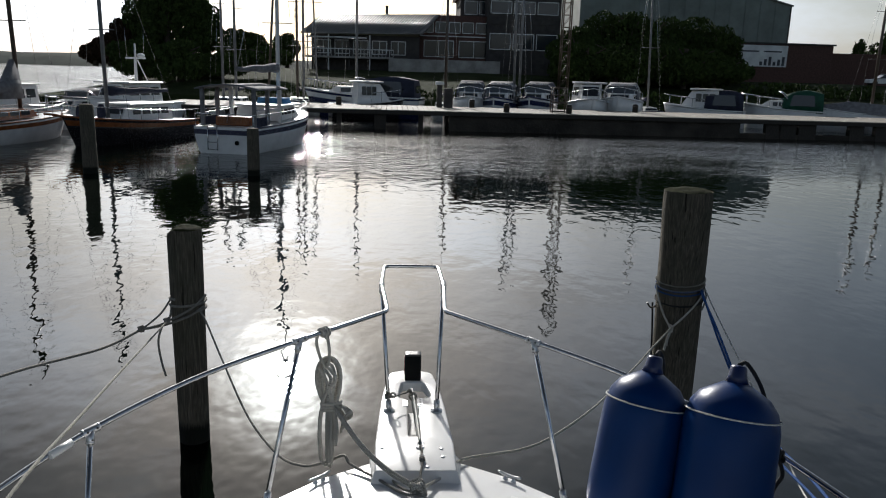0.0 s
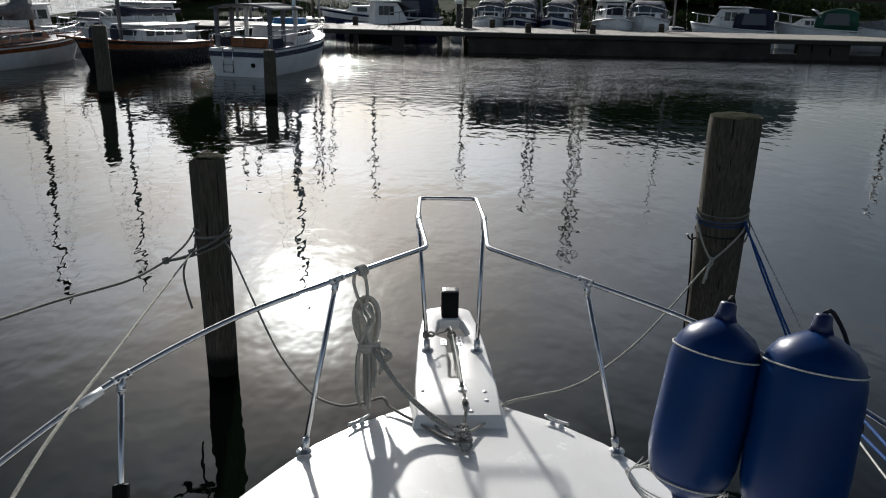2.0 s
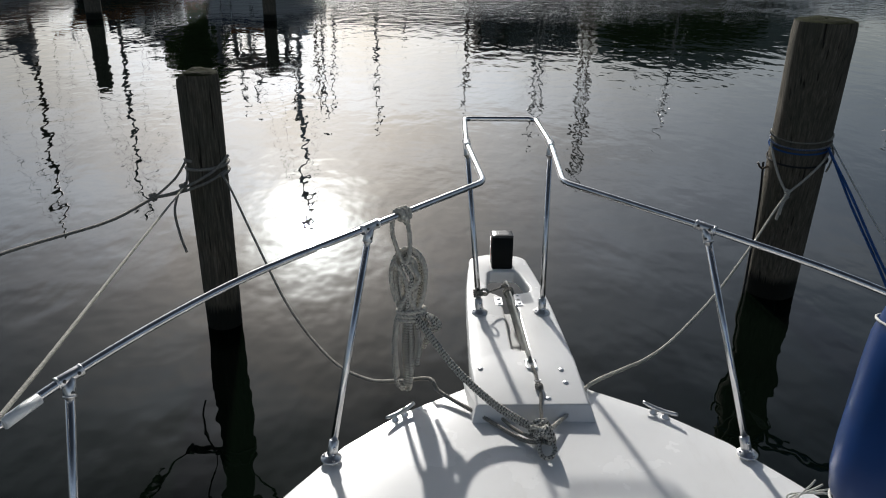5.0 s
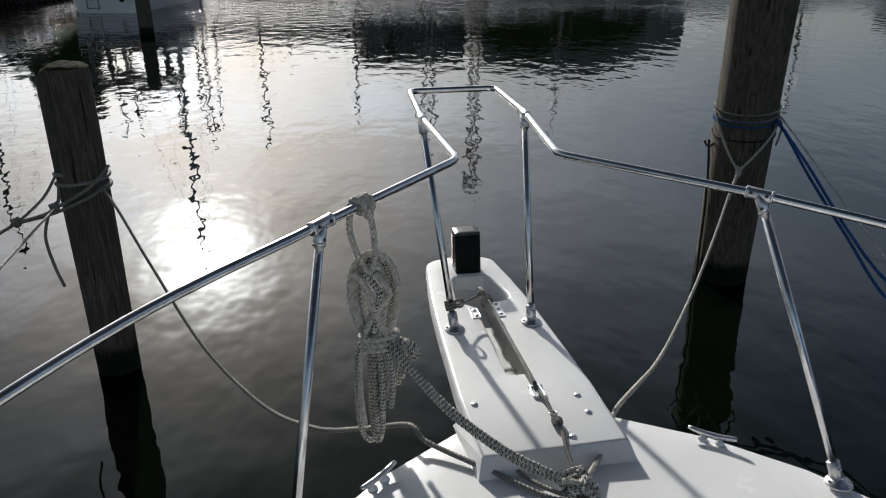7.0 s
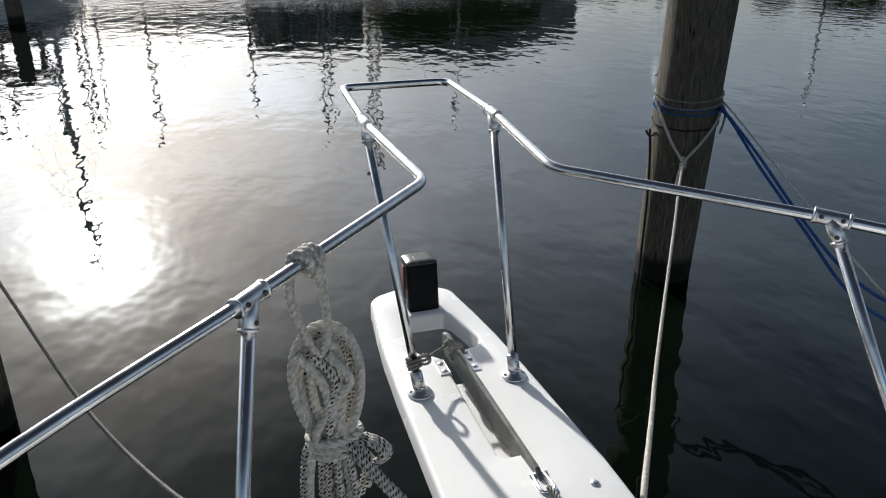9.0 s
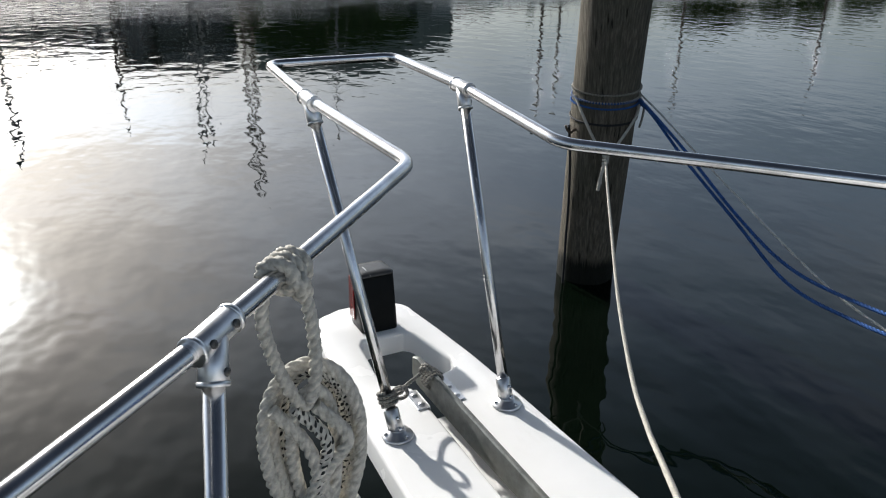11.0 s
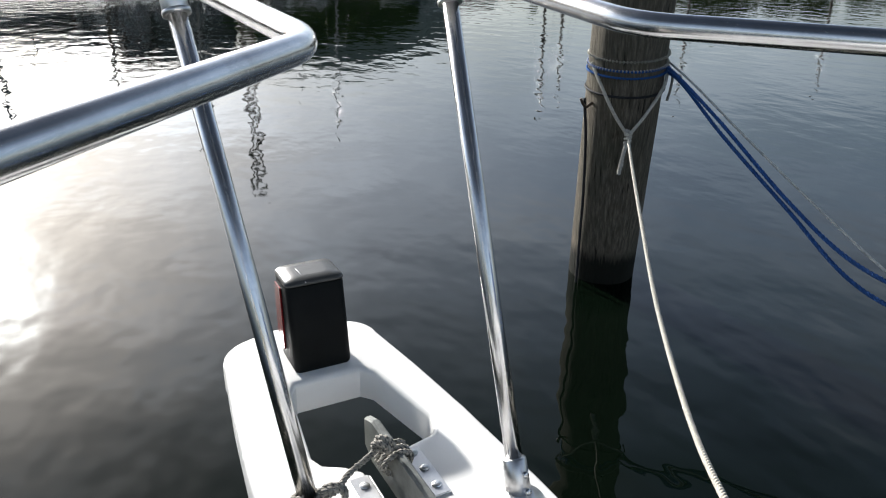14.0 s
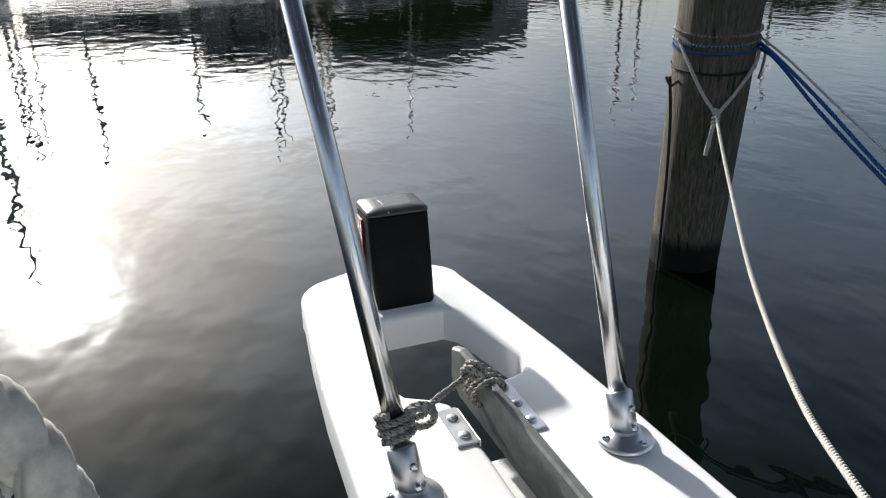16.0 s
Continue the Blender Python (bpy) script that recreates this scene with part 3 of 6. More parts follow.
def stanchion(foot_at, head_at, tee_along):
    a, b = Vector(foot_at), Vector(head_at)
    st = part("stanchion", tube(rel([a, a.lerp(b, 0.5), b]), RAIL_R, 16), STEEL, rail)
    up = along(a, b)
    tilt = up.to_3x3().to_4x4()
    flange = lathe([(0.044, 0), (0.045, 0.004), (0.041, 0.009), (0.026, 0.013), (0.0225, 0.022)], 28, Matrix.Translation(a + OFF))
    part("base_flange", flange, CAST, st, "round cast base flange")
    sock = lathe([(0.0225, 0.0), (0.0215, 0.075), (0.019, 0.078), (0.0155, 0.078)], 20, Matrix.Translation(a + OFF) @ tilt)
    part("socket", sock, CAST, st)
    for k in range(3):
        ang = 2 * math.pi * k / 3 + 0.9
        part("screw", lathe([(0.0065, 0), (0.006, 0.003), (0.002, 0.0036)], 10, Matrix.Translation(a + OFF + Vector((0.034 * math.cos(ang), 0.034 * math.sin(ang), 0.0105)))), STEEL, st)
    side = Vector((0, -1, 0)) + tilt.to_3x3() @ Vector((0, 0, 1)) * 0.4
    for hgt in (0.025, 0.055):
        p = a + (b - a).normalized() * hgt + Vector((0.006, -0.0215, 0.004))
        part("grub_screw", lathe([(0.006, -0.004), (0.006, 0.003), (0.002, 0.0036)], 10, along(p + OFF, p + OFF + side)), STEEL, st)
    d = Vector(tee_along).normalized()
    part("tee_fitting", tube(rel([b - d * 0.045, b - d * 0.04, b + d * 0.04, b + d * 0.045]), [0.0195, 0.0205, 0.0205, 0.0195], 16), CAST, st)
    drop = (a - b).normalized()
    part("tee_leg", tube(rel([b, b + drop * 0.062, b + drop * 0.066]), [0.0205, 0.0205, 0.017], 16), CAST, st)
    face = d.cross(Vector((0, 0, 1))).normalized()
    if face.y > 0:
        face = -face
    for off in (-0.042, 0.042):
        part("collar", tube(rel([b + d * (off - 0.004), b + d * (off - 0.003), b + d * (off + 0.003), b + d * (off + 0.004)]), [0.0205, 0.0222, 0.0222, 0.0205], 20), CAST, st)
    for off in (-0.026, 0.026):
        p = b + d * off + face * 0.0195 + Vector((0, 0, 0.005))
        part("grub_screw", lathe([(0.0062, -0.004), (0.0062, 0.0028), (0.0022, 0.0032)], 10, along(p + OFF, p + OFF + face + Vector((0, 0, 0.25)))), GREYLID, st, "dark grub screw")
    part("leg_collar", tube(rel([b + drop * 0.060, b + drop * 0.061, b + drop * 0.067, b + drop * 0.068]), [0.0200, 0.0222, 0.0222, 0.0200], 20), CAST, st)
    p = b + drop * 0.045 + face * 0.0195
    part("grub_screw", lathe([(0.0062, -0.004), (0.0062, 0.0028), (0.0022, 0.0032)], 10, along(p + OFF, p + OFF + face)), GREYLID, st, "dark grub screw")
    return st


stanchion((-0.175, 0.0, TOP), (-0.2455, 0.41, 2.603), (0, 1, 0.05))
stanchion((0.175, 0.0, TOP), (0.2285, 0.41, 2.603), (0, 1, 0.05))
stanchion((-0.895, -1.145, DECK - 0.015), (-0.737, -0.688, 2.546), (0.72, 0.69, 0.08))
stanchion((0.895, -1.145, DECK - 0.015), (0.737, -0.688, 2.546), (0.72, -0.69, -0.08))
for sgn in (-1, 1):
    stanchion((sgn * 1.62, -1.98, 1.655), (sgn * 1.675, -1.60, 2.388), (0.6, -0.75 * sgn, -0.12 * sgn))
    part("side_bracket", box(min(sgn * 1.39, sgn * 1.67), -2.03, 1.615, max(sgn * 1.39, sgn * 1.67), -1.93, 1.654, 0.01), GEL, yacht, "white side bracket for the rail")
clamp = tagged(part("rail_clamp", box(-0.035, -0.028, -0.038, 0.035, 0.028, 0.038, 0.008), BLACK), "small black plastic clamp on a stanchion", "clamp")
clamp.matrix_basis = along((-1.640, -1.842, 1.92), (-1.644, -1.815, 1.972))
sleeve = tagged(part("rail_sleeve", tube([(-1.79, -1.81, 2.357), (-1.76, -1.755, 2.365), (-1.73, -1.70, 2.372)], 0.0195, 14), WHITEPAINT), "short translucent plastic sleeve taped round the rail", "sleeve")

# ---- cleats ----
def cleat(x, y, turn):
    c = thing("mooring_cleat", "small stainless steel horn cleat on the white deck", "cleat", (x, y, deck_z(x, y)), turn, "cleats on the foredeck")
    body = tube(curve([(-0.085, 0, 0.040), (-0.055, 0, 0.034), (-0.02, 0, 0.030), (0.02, 0, 0.030), (0.055, 0, 0.034), (0.085, 0, 0.040)], 0.015), [0.006, 0.008, 0.009, 0.010, 0.010, 0.011, 0.011, 0.010, 0.010, 0.009, 0.008, 0.0075, 0.0065, 0.006][:len(curve([(-0.085, 0, 0.040), (-0.055, 0, 0.034), (-0.02, 0, 0.030), (0.02, 0, 0.030), (0.055, 0, 0.034), (0.085, 0, 0.040)], 0.015))], 10)
    part("horn", body, CAST, c)
    for dx in (-0.03, 0.03):
        part("leg", lathe([(0.018, 0), (0.017, 0.006), (0.009, 0.012), (0.008, 0.03)], 14, Matrix.Translation((dx, 0, 0))), CAST, c)
    return c


cleat(-0.607, -0.845, 42)
cleat(0.600, -0.845, -38)

# ---- bow light ----
lamp = thing("navigation_light", "black plastic navigation light with red side lens on the platform", "navigation light", (0.014, 0.622, TOP))


def rounded(w, d, r, z, cy, k=5):
    pts = []
    for cx, cyy, a0 in ((w - r, d - r, 0), (-(w - r), d - r, 90), (-(w - r), -(d - r), 180), (w - r, -(d - r), 270)):
        for j in range(k + 1):
            a = radians(a0 + 90 * j / k)
            pts.append((cx + r * math.cos(a), cy + cyy + r * math.sin(a), z))
    return pts


part("housing", loft([rounded(0.064, 0.056, 0.014, 0.0, 0.0), rounded(0.066, 0.058, 0.016, 0.006, 0.0), rounded(0.066, 0.054, 0.016, 0.10, 0.010), rounded(0.066, 0.050, 0.016, 0.193, 0.022), rounded(0.064, 0.048, 0.015, 0.196, 0.023)]), BLACK, lamp)
part("lid", loft([rounded(0.067, 0.051, 0.016, 0.1975, 0.023), rounded(0.067, 0.052, 0.016, 0.202, 0.025), rounded(0.062, 0.047, 0.016, 0.207, 0.027), rounded(0.035, 0.028, 0.012, 0.210, 0.028)]), GREYLID, lamp, "grey domed lid with a pale seam")
part("seam", tube([(-0.022, -0.026, 0.2035), (-0.024, 0.02, 0.2112), (-0.026, 0.06, 0.207)], 0.0013, 6), SIGNWHITE, lamp)
part("lens", loft([[(-0.070, 0.012, 0.03), (-0.060, 0.012, 0.03), (-0.060, 0.055, 0.03), (-0.070, 0.055, 0.03)], [(-0.070, 0.018, 0.18), (-0.060, 0.018, 0.18), (-0.060, 0.058, 0.18), (-0.070, 0.058, 0.18)]], smooth=False), REDLENS, lamp, "red side lens")

# ---- anchor shank in its slot, with brackets ----
anchor = thing("anchor", "galvanised anchor shank lying in the platform slot", "anchor", (0, 0, TOP - 0.084))
sec = []
for y, x, zc, h in ((0.255, -0.003, 0.126, 0.030), (0.225, -0.001, 0.120, 0.046), (-0.1, 0.018, 0.090, 0.046), (-0.50, 0.035, 0.070, 0.038), (-0.53, 0.036, 0.069, 0.022)):
    t = 0.0085
    sec.append([(x - t, y, zc - h), (x + t, y, zc - h), (x + t, y, zc + h - 0.004), (x + t - 0.004, y, zc + h), (x - t + 0.004, y, zc + h), (x - t, y, zc + h - 0.004)])
part("shank", loft(sec, smooth=False), GALV, anchor, "flat galvanised steel shank with scuffed edges")
part("shackle", tube(bent([(0.018, -0.50, 0.085), (0.012, -0.585, 0.088), (0.060, -0.585, 0.088), (0.054, -0.50, 0.085)], 0.02), 0.006, 8), CAST, anchor)
part("shackle_pin", tube([(0.008, -0.505, 0.085), (0.066, -0.505, 0.085)], 0.0062, 8), CAST, anchor)
for sgn, x, y0 in ((1, 0.061, 0.136), (-1, -0.055, 0.138)):
    br = thing("roller_bracket", "stainless steel side bracket bolted beside the anchor slot", "bracket", (x, y0, TOP))
    y1 = -0.062 if sgn > 0 else -0.058
    y2 = 0.082 if sgn > 0 else 0.042
    part("plate", box(-0.019, y1, 0, 0.019, y2, 0.004, 0.0015), CAST, br)
    part("cheek", box(-0.0225 if sgn > 0 else 0.0195, y1 + 0.003, -0.06, -0.0195 if sgn > 0 else 0.0225, y2 - 0.003, 0.003, 0.001), CAST, br)
    for k in range(3 if sgn > 0 else 2):
        part("bolt", lathe([(0.0095, 0.004), (0.0095, 0.006), (0.0075, 0.008), (0.003, 0.009)], 12, Matrix.Translation((0.002, -0.036 + 0.050 * k, 0))), CAST, br)

# ---- ropes on the bow ----
def rope_thing(name, label, line, r, mat, lay=None, sides=8, step=0.02):
    ln = curve(line, step)
    bm = laid(ln, r, lay) if lay else tube(ln, r, sides)
    return tagged(part(name, bm, mat), label, "rope")


def wraps(c, axis, r, turns, rise, k=14, wob=0.0, start=0.0):
    """Stations of a rope wound round an axis."""
    m = along(c, Vector(c) + Vector(axis))
    out = []
    n = int(k * turns)
    for i in range(n + 1):
        a = start + 2 * math.pi * i / k
        out.append(m @ Vector((r * math.cos(a) * (1 + wob * math.sin(3.1 * a)), r * math.sin(a), rise * i / n)))
    return out


# lashing from the port platform stanchion to the anchor's tip
sx = lambda k: Vector((-0.175, 0.0, TOP)).lerp(Vector((-0.2455, 0.41, 2.603)), k)
lash = thing("anchor_lashing", "grey twisted lashing tied from the stanchion to the anchor tip", "rope", tuple(sx(0.1)))
lo = -sx(0.1)
w1 = [p + lo for p in wraps(sx(0.095), sx(1) - sx(0), RAIL_R + 0.007, 3.2, 0.036)]
part("stanchion_hitch", laid(curve(w1, 0.006), 0.006, 0.03), ROPE_GREY, lash)
w2 = [Vector(p) + lo for p in ((-0.165, 0.055, 1.845), (-0.13, 0.075, 1.832), (-0.10, 0.105, 1.830), (-0.06, 0.125, 1.834), (-0.018, 0.145, 1.840))]
part("span", laid(curve(w2, 0.006), 0.006, 0.03), ROPE_GREY, lash)
w3 = [p + lo for p in wraps((0.003, 0.130, 1.795), (0, 0.5, 0.06), 0.027, 2.6, 0.035, wob=0.1)]
part("anchor_hitch", laid(curve(w3, 0.006), 0.006, 0.03), ROPE_GREY, lash)
w4 = [p + lo for p in wraps((-0.030, 0.130, 1.842), (0.6, 0.4, 0.3), 0.014, 1.8, 0.02)]
part("knot", laid(curve(w4, 0.006), 0.006, 0.03), ROPE_GREY, lash)
w5 = [p + lo for p in wraps((-0.150, 0.035, 1.855), (0.3, 1, 0.2), 0.02, 1.5, 0.01)]
part("loop", laid(curve(w5, 0.006), 0.006, 0.03), ROPE_GREY, lash)

# hanging coil of flecked braided line on the port rail
CX, CY, CZ = -0.595, -0.543, 2.551
rd = Vector((0.542, 0.553, 0.019)).normalized()
coil = thing("rope_coil", "hanging coil of off-white braided rope with dark flecks", "rope", (CX, CY, CZ))
R = 0.0118
part("rail_hitch", laid(curve(wraps(-rd * 0.032, rd, RAIL_R + 0.0095, 3.0, 0.062, wob=0.05), 0.007), 0.0118, 0.05), ROPE_WHITE, coil, "twisted white hitch round the rail")
part("hitch_knot", laid(curve(wraps((0.0, -0.022, -0.020), (0.9, 0.3, 0.25), 0.018, 2.0, 0.02, wob=0.15), 0.007), 0.0105, 0.045), ROPE_WHITE, coil)
part("hanger", laid(curve([(-0.038, -0.02, 0.0), (-0.050, -0.026, -0.06), (-0.038, -0.026, -0.13), (-0.012, -0.022, -0.205), (0.012, -0.02, -0.235), (0.028, -0.022, -0.195), (0.030, -0.025, -0.11), (0.018, -0.024, -0.03), (0.0, -0.02, -0.008)], 0.008), 0.0118, 0.05), ROPE_WHITE, coil, "twisted white hanging loop")
view_x = Vector((0.97, -0.22, 0)).normalized()
view_y = Vector((0.22, 0.97, 0)).normalized()


def flat(u, d, v):
    p = view_x * u + view_y * d
    return (p.x + 0.026, p.y + 0.022, v - 0.028)


rng = random.Random(7)
for k in range(6):
    w = 0.048 + 0.0112 * k + rng.uniform(-0.003, 0.003)
    d = -0.03 + 0.011 * ((k * 5) % 6)
    hh = 0.145 + 0.008 * k
    sh0 = rng.uniform(-0.01, 0.01)
    pts = []
    for j in range(14):
        a = 2 * math.pi * j / 14
        pinch = 0.42 + 0.58 * max(0, math.sin(a) * 0.5 + 0.5) ** 0.7
        pts.append(flat(0.012 + sh0 + w * math.cos(a) * pinch, d + 0.010 * math.sin(2 * a + k), -0.335 + hh * math.sin(a)))
    part("turn", laid(curve(pts + pts[:2], 0.005), R, 0.08, 4), ROPE_FLECK if k in (1, 2, 3) else ROPE_WHITE, coil)
for k in range(3):
    u0 = -0.03 + 0.035 * k
    part("strand", laid(curve([flat(u0 - 0.03, -0.045, -0.21), flat(u0 + 0.02, -0.05, -0.28), flat(u0 + 0.035 - 0.03 * k, -0.048, -0.36), flat(u0, -0.04, -0.45), flat(0.02, -0.03, -0.50)], 0.005), R, 0.08, 4), (ROPE_WHITE, ROPE_FLECK, ROPE_WHITE)[k], coil)
for k in range(3):
    pts = [flat(0.012 + (0.064 - 0.004 * k) * math.cos(2 * math.pi * j / 12), (0.054) * math.sin(2 * math.pi * j / 12), -0.470 - 0.021 * k + 0.012 * math.cos(2 * math.pi * j / 12 + 0.8)) for j in range(12)]
    part("binding", laid(curve(pts + pts[:2], 0.005), R, 0.08, 4), ROPE_WHITE, coil)
for k in range(9):
    u0 = -0.055 + 0.0165 * k + rng.uniform(-0.004, 0.004)
    ln = (0.43, 0.36, 0.44, 0.39, 0.31, 0.25, 0.28, 0.21, 0.17)[k]
    d0 = rng.uniform(-0.035, 0.035)
    pts = [flat(0.012 + u0 * 0.4, d0 * 0.5, -0.47), flat(u0 * 1.15, d0, -0.54), flat(u0 * 1.45, d0, -0.48 - ln * 0.6), flat(u0 * 1.2, d0 * 1.1, -0.48 - ln)]
    if k in (0, 2, 3):
        pts += [flat(u0 * 0.6 + 0.012, d0, -0.497 - ln), flat(u0 * 0.45 + 0.022, d0, -0.44 - ln * 0.7), flat(u0 * 0.3 + 0.02, d0 * 0.5, -0.49)]
    part("tail", laid(curve(pts, 0.005), R * 0.95, 0.08, 4), ROPE_FLECK if k % 4 != 1 else ROPE_WHITE, coil)
for k in range(3):
    r0 = 0.030 + 0.010 * k
    pts = [flat(0.05, -0.02 + 0.02 * k, -0.49), flat(0.085 + r0 * 0.6, -0.03 + 0.02 * k, -0.485 - 0.01 * k), flat(0.10 + r0, -0.03 + 0.02 * k, -0.525 - 0.01 * k), flat(0.085 + r0 * 0.5, -0.02 + 0.02 * k, -0.56 - 0.012 * k), flat(0.055, -0.01 + 0.02 * k, -0.53)]
    part("side_loop", laid(curve(pts, 0.005), R * 0.95, 0.08, 4), ROPE_FLECK, coil)
KNOT = Vector((0.005, -1.09, DECK))
for k in range(2):
    o = 0.022 * k
    rope_thing("deck_line", "off-white flecked line led from the coil to the deck knot", [Vector((CX, CY, CZ)) + Vector(flat(0.04, -0.03, -0.47 - o)), Vector((-0.50, -0.63, 2.03 - o)), Vector((-0.36, -0.76, 1.89 - o)), Vector((-0.2, -0.905, 1.80 - o)), Vector((-0.07, -1.01, 1.765 - o)), KNOT + Vector((0.01, 0.03, 0.05 - o * 0.5))], 0.0112, ROPE_FLECK, 0.06, step=0.01)

knot = thing("deck_knot", "bundled knot of flecked mooring lines on the white foredeck", "rope", tuple(KNOT))
for k, (ax, rr, tn) in enumerate((((0.2, 1, 0.3), 0.034, 1.9), ((1, 0.3, 0.2), 0.036, 1.6), ((0.5, 0.6, 0.8), 0.04, 1.5), ((0.1, 0.8, -0.3), 0.042, 1.3), ((-0.6, 0.6, 0.2), 0.036, 1.2))):
    c = Vector((0.012 * math.sin(k * 2), -0.03 + 0.018 * k, 0.052 + 0.006 * (k % 2)))
    part("turn", laid(curve(wraps(c, ax, rr, tn, 0.03, 12, 0.12, k * 1.1), 0.009), 0.0105, 0.06, 4), ROPE_FLECK if k != 2 else ROPE_WHITE, knot)
part("bight", laid(curve([(0.03, -0.02, 0.05), (0.045, -0.075, 0.04), (0.02, -0.115, 0.025), (-0.015, -0.10, 0.025), (-0.02, -0.04, 0.05)], 0.009), 0.0105, 0.06, 4), ROPE_FLECK, knot)
rope_thing("anchor_line", "grey twisted rope from the anchor shackle to the deck knot", [(0.036, -0.575, TOP + 0.012), (0.045, -0.64, TOP + 0.012), (0.04, -0.72, TOP + 0.012), (0.045, -0.80, TOP + 0.010), (0.03, -0.90, TOP + 0.0), (0.02, -1.0, DECK + 0.05), KNOT + Vector((0, 0.02, 0.05))], 0.0085, ROPE_GREY, 0.04, step=0.006)
stopk = thing("stopper_knot", "small overhand knot in the grey anchor rope", "rope", (0.043, -0.755, TOP + 0.012))
part("turn", laid(curve(wraps((0, -0.012, 0.002), (0, 1, 0), 0.013, 2.3, 0.026), 0.006), 0.0075, 0.03), ROPE_GREY, stopk)
part("ring", tube(curve(wraps((0, 0.05, 0.004), (0.1, 0.2, 1), 0.014, 1.0, 0.002), 0.006), 0.004, 6), CAST, stopk)
rope_thing("loose_tail", "frayed end of grey rope lying on the deck", [KNOT + Vector((-0.02, -0.01, 0.04)), KNOT + Vector((-0.07, 0.05, 0.022)), KNOT + Vector((-0.115, 0.115, 0.013)), KNOT + Vector((-0.15, 0.175, 0.012))], 0.0085, ROPE_GREY, 0.04, step=0.006)

# ---- mooring pilings ----
def piling(name, label, base, top, r0, r1, seed, chamfer=False):
    rnd = random.Random(seed)
    t = thing(name, label, "piling", base, group="mooring pilings")
    b, p = Vector((0, 0, 0)), Vector(top) - Vector(base)
    sides, rows = 40, 46
    ph = [rnd.uniform(0, 6.28) for _ in range(6)]
    bm = bmesh.new()
    rings = []
    for i in range(rows):
        k = -0.9 + 1.9 * i / (rows - 1)
        c = b.lerp(p, k)
        r = r0 + (r1 - r0) * max(0, k)
        ring = []
        for j in range(sides):
            a = 2 * math.pi * j / sides
            q = r * (1 + 0.014 * math.sin(3 * a + ph[0] + k) + 0.010 * math.sin(5 * a + ph[1] - 2 * k) + 0.012 * noise.noise(Vector((math.cos(a) * 3, math.sin(a) * 3, k * 5 + seed))))
            # drying checks run down the shaft
            for m2 in range(4):
                dd = abs(((a - ph[2 + m2] - 0.10 * math.sin(k * 4 + m2)) + math.pi) % (2 * math.pi) - math.pi)
                if dd < 0.09 and k > 0.05:
                    q -= r * 0.035 * (1 - dd / 0.09)
            if k > 0.985:
                q *= 0.965
            zz = c.z
            if i == rows - 1:
                zz += 0.012 * noise.noise(Vector((math.cos(a) * 2, math.sin(a) * 2, seed)))
                if chamfer:
                    zz -= 0.10 * max(0, -math.cos(a) - 0.45)
            ring.append(bm.verts.new((c.x + q * math.cos(a), c.y + q * math.sin(a), zz)))
        rings.append(ring)
    for a, c in zip(rings, rings[1:]):
        for j in range(sides):
            bm.faces.new((a[j], a[(j + 1) % sides], c[(j + 1) % sides], c[j])).smooth = True
    part("shaft", bm, PILE, t)
    cap = bmesh.new()
    cr = [[cap.verts.new((p.x + r1 * s * 0.955 * math.cos(2 * math.pi * j / 24), p.y + r1 * s * 0.955 * math.sin(2 * math.pi * j / 24), p.z + h + rnd.uniform(-0.006, 0.006) - (0.10 * max(0, -math.cos(2 * math.pi * j / 24) * s - 0.45) if chamfer else 0))) for j in range(24)] for s, h in ((1.0, -0.004), (0.8, 0.016), (0.5, 0.022), (0.2, 0.02))]
    for a, c in zip(cr, cr[1:]):
        for j in range(24):
            cap.faces.new((a[j], a[(j + 1) % 24], c[(j + 1) % 24], c[j])).smooth = True
    cap.faces.new(cr[-1])
    part("end_grain", cap, MOSS, t, "mossy weathered top of the piling")
    return t


RP0, RP1 = Vector((3.43, 3.73, 0)), Vector((3.29, 3.45, 2.93))
LP0, LP1 = Vector((-2.40, 3.02, 0)), Vector((-2.43, 3.09, 2.46))
piling("mooring_piling", "thick weathered grey timber piling with cracks and a mossy top", tuple(RP0), tuple(RP1), 0.265, 0.284, 3)
piling("mooring_piling", "dark weathered timber piling with a chamfered top edge", tuple(LP0), tuple(LP1), 0.166, 0.186, 11, True)

# ropes on the starboard piling
def on_axis(z, a, b):
    k = (z - a.z) / (b.z - a.z)
    return a.lerp(b, k)


def collar(name, label, a, b, z, r, rope_r, turns, rise, mat, lay=None, start=0.0):
    c = on_axis(z, a, b)
    line = curve(wraps(c, (b - a), r + rope_r * 0.6, turns, rise, 18, 0.004, start), 0.02)
    return tagged(part(name, laid(line, rope_r, lay) if lay else tube(line, rope_r, 8), mat), label, "rope")


collar("piling_rope", "pale grey rope turns tied round the starboard piling", RP0, RP1, 1.74, 0.279, 0.011, 2.0, 0.13, ROPE_WHITE, 0.05, start=2.2)
collar("piling_rope", "blue rope turns tied round the weathered piling", RP0, RP1, 1.70, 0.279, 0.011, 1.5, 0.07, ROPE_BLUE, 0.07, start=2.6)
collar("piling_rope", "dark wet rope turn round the weathered piling", RP0, RP1, 1.55, 0.279, 0.009, 1.2, 0.05, ROPE_BLACK, start=0.5)
V = Vector((3.17, 3.27, 1.29))
rope_thing("mooring_bridle", "white mooring rope bridle from the piling down to a knot", [(3.07, 3.62, 1.76), (3.06, 3.48, 1.62), (3.10, 3.36, 1.44), V], 0.013, ROPE_WHITE, 0.06, step=0.009)
